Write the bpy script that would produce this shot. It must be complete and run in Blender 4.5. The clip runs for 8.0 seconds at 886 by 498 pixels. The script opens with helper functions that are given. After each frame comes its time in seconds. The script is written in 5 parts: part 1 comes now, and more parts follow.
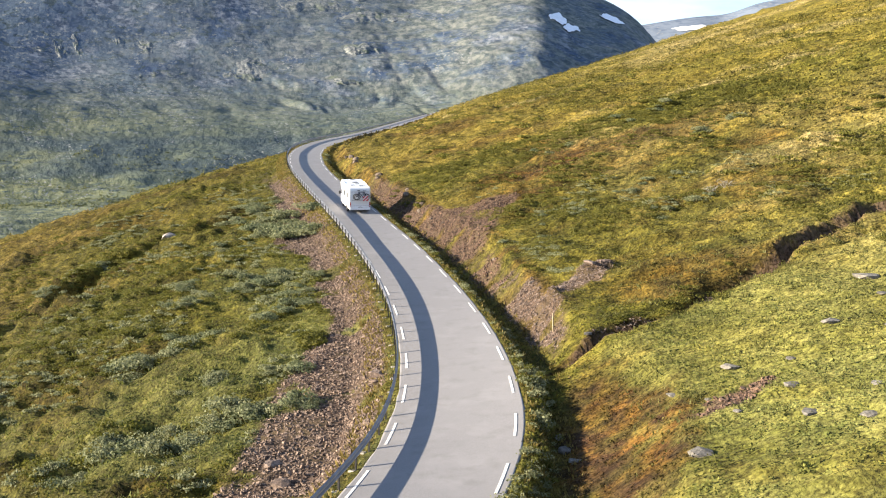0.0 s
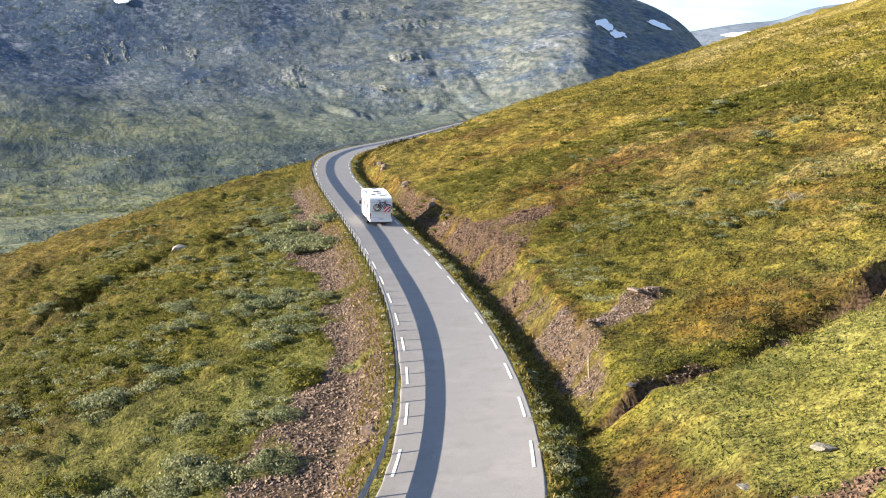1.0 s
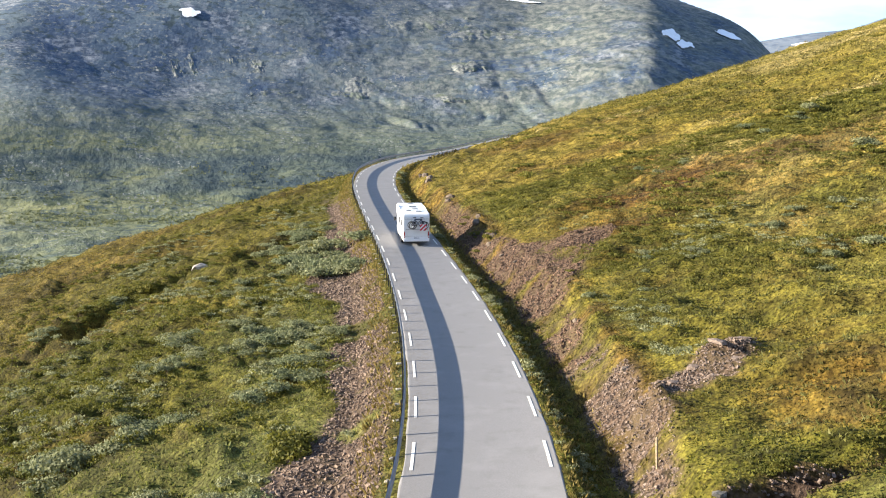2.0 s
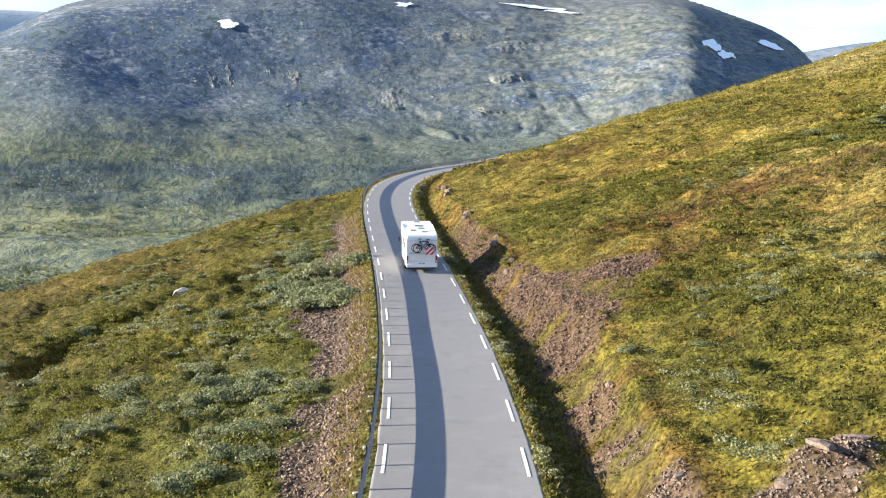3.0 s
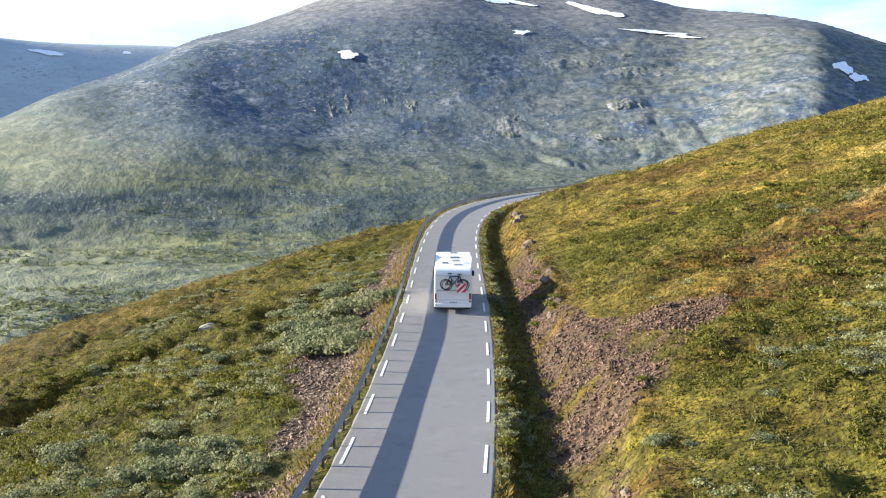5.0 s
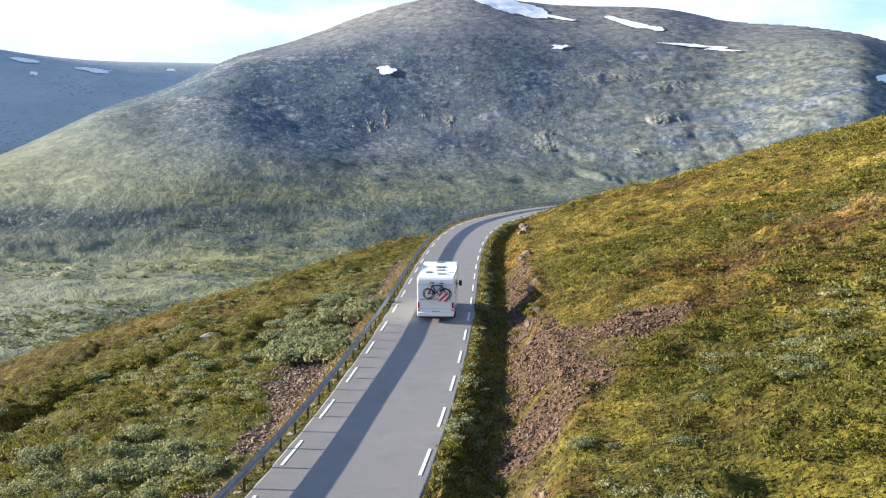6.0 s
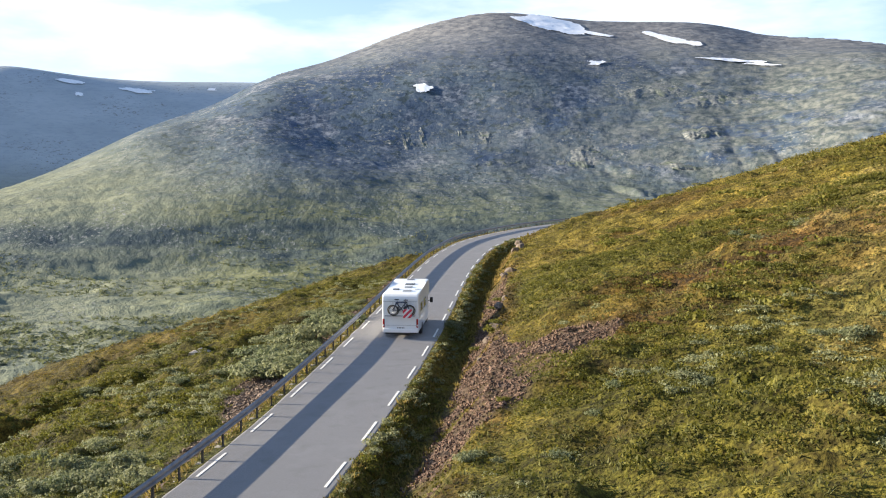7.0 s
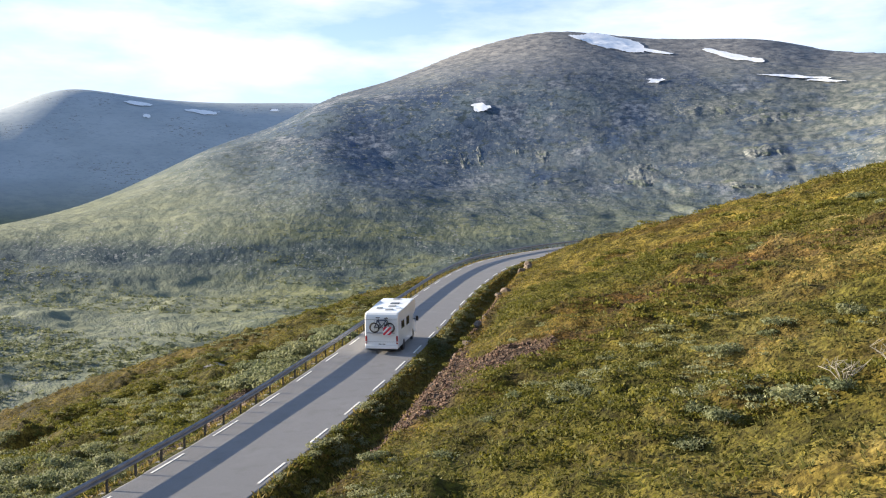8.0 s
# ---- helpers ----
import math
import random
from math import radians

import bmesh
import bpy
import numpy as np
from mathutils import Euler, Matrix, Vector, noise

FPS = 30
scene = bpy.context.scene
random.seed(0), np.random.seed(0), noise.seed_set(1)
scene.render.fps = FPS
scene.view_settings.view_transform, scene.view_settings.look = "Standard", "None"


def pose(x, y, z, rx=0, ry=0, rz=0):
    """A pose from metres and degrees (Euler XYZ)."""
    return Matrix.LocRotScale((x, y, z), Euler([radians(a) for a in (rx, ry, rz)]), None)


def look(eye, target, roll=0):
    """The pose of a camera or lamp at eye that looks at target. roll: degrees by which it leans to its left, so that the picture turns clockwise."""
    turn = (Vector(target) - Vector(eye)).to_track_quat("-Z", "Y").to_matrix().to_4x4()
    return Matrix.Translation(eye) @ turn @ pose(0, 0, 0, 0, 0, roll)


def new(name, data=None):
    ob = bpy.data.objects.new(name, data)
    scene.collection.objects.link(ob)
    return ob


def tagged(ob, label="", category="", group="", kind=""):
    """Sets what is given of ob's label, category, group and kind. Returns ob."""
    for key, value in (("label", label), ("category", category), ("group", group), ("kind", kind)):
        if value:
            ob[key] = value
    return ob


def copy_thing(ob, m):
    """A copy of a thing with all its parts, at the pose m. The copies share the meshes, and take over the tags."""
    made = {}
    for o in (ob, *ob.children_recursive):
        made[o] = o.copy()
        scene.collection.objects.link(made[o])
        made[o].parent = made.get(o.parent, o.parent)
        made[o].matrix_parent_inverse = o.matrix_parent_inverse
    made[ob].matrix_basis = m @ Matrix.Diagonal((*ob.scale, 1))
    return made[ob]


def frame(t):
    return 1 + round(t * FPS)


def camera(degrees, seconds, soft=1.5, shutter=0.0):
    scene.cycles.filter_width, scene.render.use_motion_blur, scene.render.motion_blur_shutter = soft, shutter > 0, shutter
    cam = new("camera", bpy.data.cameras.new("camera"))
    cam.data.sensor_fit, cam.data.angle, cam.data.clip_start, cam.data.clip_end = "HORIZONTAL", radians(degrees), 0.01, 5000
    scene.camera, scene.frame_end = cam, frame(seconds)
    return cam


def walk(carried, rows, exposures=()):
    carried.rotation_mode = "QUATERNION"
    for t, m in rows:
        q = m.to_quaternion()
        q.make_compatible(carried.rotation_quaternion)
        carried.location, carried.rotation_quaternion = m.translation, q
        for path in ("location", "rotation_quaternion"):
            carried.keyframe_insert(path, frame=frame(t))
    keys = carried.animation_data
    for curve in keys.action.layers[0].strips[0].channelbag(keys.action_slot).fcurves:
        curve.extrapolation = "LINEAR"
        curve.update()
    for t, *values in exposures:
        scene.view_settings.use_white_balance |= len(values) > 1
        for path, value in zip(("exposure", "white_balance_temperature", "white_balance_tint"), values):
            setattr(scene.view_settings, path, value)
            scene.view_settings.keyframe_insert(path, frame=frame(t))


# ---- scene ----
cam = camera(49.6, 8.0, soft=1.1)
METRES, EYE, TILT, LEAN, TURN = 60.0, 0.0, -7.5, 0.0, 0.0
ROWS = [
    (0.0, 0.0, 0.0, 0.0, -0.0, 0.0, -0.0),
    (0.5, 0.0103, 0.0671, 0.0058, 0.71, 0.02, -0.09),
    (1.0, 0.024, 0.1527, 0.0147, 2.64, 0.41, -0.44),
    (1.5, 0.0343, 0.2375, 0.0226, 4.7, 0.75, -0.72),
    (3.0, 0.0486, 0.5456, 0.0562, 8.58, 1.68, -1.39),
    (3.5, 0.053, 0.6196, 0.0642, 9.6, 1.96, -1.54),
    (4.0, 0.064, 0.6833, 0.0706, 11.94, 2.2, -1.81),
    (4.5, 0.0785, 0.7216, 0.0733, 13.97, 2.64, -2.03),
    (6.0, 0.1551, 0.7485, 0.0691, 17.95, 3.9, -2.44),
    (6.5, 0.1862, 0.7548, 0.0697, 18.85, 4.24, -2.43),
    (7.0, 0.2297, 0.7588, 0.072, 20.3, 4.79, -2.49),
    (7.5, 0.2756, 0.7518, 0.0736, 22.28, 5.31, -2.7),
    (8.0, 0.3329, 0.7303, 0.0739, 23.88, 5.73, -2.91),
]
walk(cam, [(t, pose(0, 0, EYE, TILT, LEAN, TURN) @ pose(METRES * x, METRES * y, METRES * z, 90 + pitch, roll, yaw)) for t, x, y, z, yaw, pitch, roll in ROWS],
     exposures=[(0.0, 2.0, 6000, 12), (3.0, 2.08, 5750, 9.5), (4.5, 2.08, 5700, 9.5), (6.5, 1.89, 5900, 10.5), (8.0, 1.74, 6000, 11.5)])

# ---- light: a low evening sun on the left, thin bright cloud ----
SUN_ELEV, SUN_AZ = 15.2, 261.6     # degrees; azimuth clockwise from +y
world = bpy.data.worlds.new("sky")
scene.world = world
world.use_nodes = True
wn, wl = world.node_tree.nodes, world.node_tree.links
wn.clear()
w_out = wn.new("ShaderNodeOutputWorld")
w_bg = wn.new("ShaderNodeBackground")
w_sky = wn.new("ShaderNodeTexSky")
w_sky.sky_type = "NISHITA"
w_sky.sun_disc = False
w_sky.sun_elevation = radians(SUN_ELEV)
w_sky.sun_rotation = radians(SUN_AZ)
w_sky.altitude = 900
w_sky.dust_density = 0.5
w_sky.ozone_density = 2.0
w_bg.inputs["Strength"].default_value = 0.07
w_co = wn.new("ShaderNodeTexCoord")
w_map = wn.new("ShaderNodeMapping")
w_map.inputs["Scale"].default_value = (1.6, 1.6, 6.0)
w_noise = wn.new("ShaderNodeTexNoise")
w_noise.inputs["Scale"].default_value = 2.2
w_noise.inputs["Detail"].default_value = 7.0
w_noise.inputs["Roughness"].default_value = 0.55
w_ramp = wn.new("ShaderNodeValToRGB")
w_ramp.color_ramp.elements[0].position = 0.42
w_ramp.color_ramp.elements[1].position = 0.66
w_mix = wn.new("ShaderNodeMixRGB")
w_mix.inputs["Color2"].default_value = (4.7, 5.0, 5.4, 1)
wl.new(w_co.outputs["Generated"], w_map.inputs["Vector"])
wl.new(w_map.outputs["Vector"], w_noise.inputs["Vector"])
wl.new(w_noise.outputs["Fac"], w_ramp.inputs["Fac"])
w_dir = wn.new("ShaderNodeSeparateXYZ")
w_low = wn.new("ShaderNodeMapRange")       # milky air towards the horizon
w_low.inputs["From Min"].default_value, w_low.inputs["From Max"].default_value = 0.36, 0.08
w_sum = wn.new("ShaderNodeMath")
w_sum.operation, w_sum.use_clamp = "MULTIPLY_ADD", True
w_sum.inputs[1].default_value = 0.48
wl.new(w_co.outputs["Generated"], w_dir.inputs["Vector"])
wl.new(w_dir.outputs["Z"], w_low.inputs["Value"])
w_east = wn.new("ShaderNodeMapRange")      # the air is clearer away from the sun
w_east.inputs["From Min"].default_value, w_east.inputs["From Max"].default_value = -0.10, 0.30
w_east.inputs["To Min"].default_value, w_east.inputs["To Max"].default_value = 1.0, 0.25
w_milk = wn.new("ShaderNodeMath")
w_milk.operation = "MULTIPLY"
wl.new(w_dir.outputs["X"], w_east.inputs["Value"])
wl.new(w_low.outputs["Result"], w_milk.inputs[0])
wl.new(w_east.outputs["Result"], w_milk.inputs[1])
wl.new(w_milk.outputs["Value"], w_sum.inputs[0])
w_high = wn.new("ShaderNodeMapRange")      # the cloud thins towards the zenith
w_high.inputs["From Min"].default_value, w_high.inputs["From Max"].default_value = 0.30, 0.62
w_high.inputs["To Min"].default_value, w_high.inputs["To Max"].default_value = 1.0, 0.22
w_thin = wn.new("ShaderNodeMath")
w_thin.operation = "MULTIPLY"
wl.new(w_dir.outputs["Z"], w_high.inputs["Value"])
wl.new(w_ramp.outputs["Color"], w_thin.inputs[0])
wl.new(w_high.outputs["Result"], w_thin.inputs[1])
wl.new(w_thin.outputs["Value"], w_sum.inputs[2])
wl.new(w_sum.outputs["Value"], w_mix.inputs["Fac"])
wl.new(w_sky.outputs["Color"], w_mix.inputs["Color1"])
wl.new(w_mix.outputs["Color"], w_bg.inputs["Color"])
wl.new(w_bg.outputs["Background"], w_out.inputs["Surface"])

sun = new("sun", bpy.data.lights.new("sun", "SUN"))
sun.data.energy = 5.0
sun.data.angle = radians(0.6)
sun.data.color = (1.0, 0.84, 0.60)
_a, _e = radians(SUN_AZ), radians(SUN_ELEV)
SUN_DIR = Vector((math.sin(_a) * math.cos(_e), math.cos(_a) * math.cos(_e), math.sin(_e)))
sun.matrix_world = look(SUN_DIR * 400, (0, 0, 0))


# ---- the lie of the land ----
def spline(knots):
    """A smooth curve through (u, v) pairs: a function of u that takes arrays."""
    k = np.array(knots, float)
    u, v = k[:, 0], k[:, 1]
    h, n = np.diff(u), len(u)
    a, b = np.eye(n), np.zeros(n)
    for i in range(1, n - 1):
        a[i, i - 1:i + 2] = h[i - 1], 2 * (h[i - 1] + h[i]), h[i]
        b[i] = 6 * ((v[i + 1] - v[i]) / h[i] - (v[i] - v[i - 1]) / h[i - 1])
    m = np.linalg.solve(a, b)

    def f(q):
        q = np.clip(np.asarray(q, float), u[0], u[-1])
        i = np.clip(np.searchsorted(u, q) - 1, 0, n - 2)
        s, r, w = q - u[i], u[i + 1] - q, h[i]
        return (m[i] * r ** 3 + m[i + 1] * s ** 3) / (6 * w) + (v[i] / w - m[i] * w / 6) * r + (v[i + 1] / w - m[i + 1] * w / 6) * s
    return f


def grain(x, y, seed=0):
    """Smooth value noise, 0 to 1, one cell a unit."""
    xi, yi = np.floor(x), np.floor(y)
    fx, fy = x - xi, y - yi
    fx, fy = fx * fx * (3 - 2 * fx), fy * fy * (3 - 2 * fy)

    def at(i, j):
        n = (i.astype(np.int64) * 374761393 + j.astype(np.int64) * 668265263 + seed * 974634541) & 0xFFFFFFFF
        n = ((n ^ (n >> 13)) * 1274126177) & 0xFFFFFFFF
        return ((n ^ (n >> 16)) & 0xFFFF) / 65535.0
    return (at(xi, yi) * (1 - fx) + at(xi + 1, yi) * fx) * (1 - fy) + (at(xi, yi + 1) * (1 - fx) + at(xi + 1, yi + 1) * fx) * fy


def fbm(x, y, size, octaves=4, seed=0, keep=0.5):
    x, y = np.asarray(x, float) / size, np.asarray(y, float) / size
    total, weight, w = 0.0, 0.0, 1.0
    for o in range(octaves):
        c, s = math.cos(o * 0.9), math.sin(o * 0.9)
        total = total + w * (grain((x * c - y * s) * 2 ** o, (x * s + y * c) * 2 ** o, seed + o) * 2 - 1)
        weight += w
        w *= keep
    return total / weight


def ridged(x, y, size, octaves=4, seed=0):
    x, y = np.asarray(x, float) / size, np.asarray(y, float) / size
    total, weight, w = 0.0, 0.0, 1.0
    for o in range(octaves):
        c, s = math.cos(o * 1.1), math.sin(o * 1.1)
        total = total + w * (1 - np.abs(grain((x * c - y * s) * 2 ** o, (x * s + y * c) * 2 ** o, seed + o) * 2 - 1) * 2)
        weight += w
        w *= 0.55
    return total / weight


def ease(a, b, q):
    q = np.clip((q - a) / (b - a), 0, 1)
    return q * q * (3 - 2 * q)


# the road's middle line: x and z along y
road_x = spline([(-60, -34), (-20, -18), (0, -10.5), (15, -5.2), (30, -0.88), (35, 0.08), (40, 0.54), (45, 0.61), (50, 0.37), (55, -0.11), (60, -0.77), (70, -2.49), (80, -4.59),
                 (90, -6.96), (100, -9.5), (110, -12.16), (120, -14.83), (130, -17.37), (140, -19.65), (150, -21.4), (170, -23.8), (190, -24.9), (215, -24.9), (260, -22.9), (330, -18.0), (420, -12), (520, -5), (600, 1)])
road_z = spline([(-60, -13.6), (0, -12.6), (30, -12.21), (40, -12.05), (50, -11.77), (60, -11.39), (70, -10.92), (80, -10.38), (90, -9.78), (100, -9.13), (110, -8.44), (120, -7.73),
                 (130, -7.02), (140, -6.31), (150, -5.65), (170, -4.95), (200, -4.25), (260, -3.3), (330, -1.2), (420, 1.6), (520, 4.7), (600, 7.0)])
right_rise = spline([(-60, 0.27), (30, 0.28), (60, 0.285), (85, 0.29), (106, 0.30), (130, 0.258), (153, 0.25), (200, 0.275), (260, 0.30), (340, 0.31), (600, 0.31)])
HALF = 2.68          # half the asphalt's width


def cross(y):
    """The road's crossfall: the outer side of each bend is raised."""
    y = np.asarray(y, float)
    return 0.09 * np.exp(-((y - 42) / 15.0) ** 2) - 0.04 * ease(78, 95, y)


def half_right(y):
    """The asphalt is wider on the outer side of the bend."""
    return HALF + 0.26 * np.exp(-((np.asarray(y, float) - 36.0) / 9.0) ** 2)


GULLY = [(4.9, 45.2), (6.4, 45.8), (9.3, 46.9), (12.6, 48.1), (15.6, 50.0), (18.7, 52.0), (23.0, 55.5), (30.0, 59.0), (42.0, 65.0)]


def heading(y):
    """The cosine of the road's turn from +y."""
    return 1 / np.sqrt(1 + ((road_x(y + 0.5) - road_x(y - 0.5))) ** 2)


BROOK = [(-46, 76), (-41.5, 87), (-38.3, 97), (-36.3, 105), (-33, 110.5), (-28, 113.5), (-22, 117)]


def to_gully(x, y, line=GULLY):
    """The distance to the gully's line, and how far up along it."""
    best, along = np.full(np.shape(x), 1e9), np.zeros(np.shape(x))
    wob = 0.5 * fbm(x, y, 3.0, 2, 77)
    run = 0.0
    for (ax, ay), (bx, by) in zip(line, line[1:]):
        ln = math.hypot(bx - ax, by - ay)
        q = np.clip(((x - ax) * (bx - ax) + (y - ay) * (by - ay)) / ln ** 2, 0, 1)
        dist = np.hypot(x - ax - q * (bx - ax), y - ay - q * (by - ay))
        along = np.where(dist < best, run + q * ln, along)
        best = np.minimum(best, dist)
        run += ln
    return best + wob, along


def offset(x, y):
    return (x - road_x(y)) * heading(y)


def cut_edge(y):
    """Where the cutting's bank on the uphill side meets the hill."""
    return 6.35 + 2.6 * (1 - ease(41, 50, y)) + 0.9 * fbm(y, y * 0 + 3.3, 9.0, 2, 5) + 0.8 * ease(62, 75, y) * (1 - ease(84, 92, y))


def land(x, y, rough=1.0):
    """The height of the hillside, bench and ditch of the road included."""
    x, y = np.asarray(x, float), np.asarray(y, float)
    d, zr = offset(x, y), road_z(y)
    # uphill side
    up = right_rise(y) * np.maximum(d, 0) - 0.5
    far = np.maximum(d - 120, 0)
    up = up - 1.5 * np.exp(-((d - 13) / 9.0) ** 2) * ease(160, 195, y) * (1 - ease(330, 420, y))
    up = up - 0.0006 * far ** 2 / (1 + far / 150)
    edge = cut_edge(y)
    deep = 0.85 - 0.35 * ease(135, 160, y) - 0.62 * np.exp(-((y - 43.3) / 2.0) ** 2)
    ditch = -deep * ease(0.15, 1.25, d - half_right(y))
    q = np.clip((d - 4.35) / np.maximum(edge - 4.35, 0.5), 0, 1)
    right = np.where(d < edge, ditch + (right_rise(y) * edge - 0.5 + deep) * q ** 1.35, up)
    # downhill side: shoulder, fill, slope
    fill = -0.10 * ease(-HALF, -3.2, d) - 0.66 * np.maximum(-3.3 - d, 0)
    low = 0.285 * d + 0.1
    down = np.maximum(fill, low) - 0.25 * np.exp(-np.abs(fill - low) / 0.5)
    out = -0.80 * (x + 70) + 0.60 * (y - 175)
    out = np.maximum(out + 8, 0)
    down = down - 0.0042 * out ** 2 / (1 + out / 130)
    brow = np.maximum(-(x + 60) - 0.25 * (y - 115), 0)
    down = down - 0.0048 * brow ** 2 / (1 + brow / 90)
    z = zr + cross(y) * np.clip(d, -3.4, 3.4) * (1 - 0.7 * ease(4, 9, np.abs(d))) + np.where(d > 0, right, down)
    z = np.where(d > 0, z - 0.0022 * np.maximum(y - 330, 0) ** 2 / (1 + np.maximum(y - 330, 0) / 200) * ease(6, 50, d), z - 0.0015 * np.maximum(y - 230, 0) ** 2 * ease(-4, -30, d))
    # hummocks, hollows, the gully and its mouth
    off = ease(0.3, 5.0, np.abs(d) - 3.0 - np.where(d > 0, 3.0, 0.8))
    off = off * (1 - 0.6 * ease(0, 3, (x - 5) * 0.45 + 44.5 - y) * ease(3, 8, d)) * (1.1 + 0.4 * ease(-10, -15, d)) * (1 - 0.6 * ease(-11.5, -8.5, d) * (1 - ease(-3, 0, d)))
    z = z + rough * off * (0.55 * fbm(x, y, 14, 3, 11) + 0.72 * fbm(d * 0.75, y + x * 0.1, 2.3, 3, 21) + 0.30 * (ridged(d * 0.7, y + 0.15 * d, 1.15, 2, 31) - 0.2))
    z = z + rough * ease(0, 60, np.abs(d) - 20) * 1.6 * fbm(x, y, 45, 3, 41)
    near = ease(2.9, 3.6, np.abs(d))
    z = z - 0.1 * (1 - ease(-0.25, 0.05, np.where(d > 0, d - half_right(y), -d - HALF)))
    z = z + rough * near * 0.07 * fbm(x, y, 0.8, 2, 51)
    bank_q = ease(4.4, 4.9, d) * (1 - ease(0.0, 0.9, d - edge))
    z = z + rough * bank_q * (0.34 * fbm(x, y, 1.7, 3, 53) + 0.22 * (ridged(x * 1.3, y * 0.7, 0.9, 2, 55) - 0.2)) * ease(46, 50, y)
    g, along = to_gully(x, y)
    wide = 0.78 + 0.75 * np.exp(-((along - 11.5) / 3.6) ** 2)
    cutin = (1 - ease(0.2 * wide, wide + 0.15 * np.sin(along * 1.9), g)) * ease(4.4, 5.2, d)
    b, _ = to_gully(x, y, BROOK)
    bank, _ = to_gully(x + 2.3, y - 1.3, BROOK)
    uneven = 0.75 + 0.55 * fbm(x, y, 6, 2, 91)
    z = z + uneven * (1.25 * np.exp(-(bank / 1.35) ** 2) - 1.25 * (1 - ease(0.3, 1.2, b))) * ease(-8, -12, d)
    return z - cutin * (1.15 + 0.2 * np.sin(along * 0.5) + 0.6 * np.exp(-((along - 2.0) / 1.5) ** 2)) * (1 - ease(22, 34, along))


MID = (8.0, 30.0)
main_sky = spline([(-180, -3), (-75, -3), (-60, -1.5), (-48.8, 0.14), (-44.5, 1.24), (-40, 3.2), (-36.8, 4.81), (-33.5, 6.07), (-30.5, 7.6), (-27.2, 8.6), (-23.5, 10.07), (-20.1, 11.1), (-17.5, 11.5),
                   (-12.2, 11.0), (-7.5, 10.7), (-4.7, 10.4), (-1.8, 9.7), (0.7, 9.35), (3.4, 8.96), (5.6, 8.43), (7.8, 7.65), (9.9, 6.75), (11.4, 5.63), (12.6, 4.3), (15, 2.5), (25, 0.5), (60, 0.0), (180, -3)])
back_sky = spline([(-180, 3), (-75, 5), (-56, 4.8), (-48.8, 6.44), (-45.3, 7.77), (-43.6, 7.79), (-41.5, 7.57), (-37, 7.36), (-31, 7.45), (-24, 7), (0, 5), (11.5, 5.58), (14.8, 5.98), (16.3, 6.12), (17.7, 6.56),
                   (19.5, 6.8), (26, 7.3), (40, 6), (180, 3)])
main_far = spline([(-180, 1100), (-75, 1100), (-60, 1150), (-48, 1250), (-36, 1900), (-25, 2450), (-10, 2700), (0, 2700), (12, 2300), (25, 2000), (60, 1800), (180, 1100)])


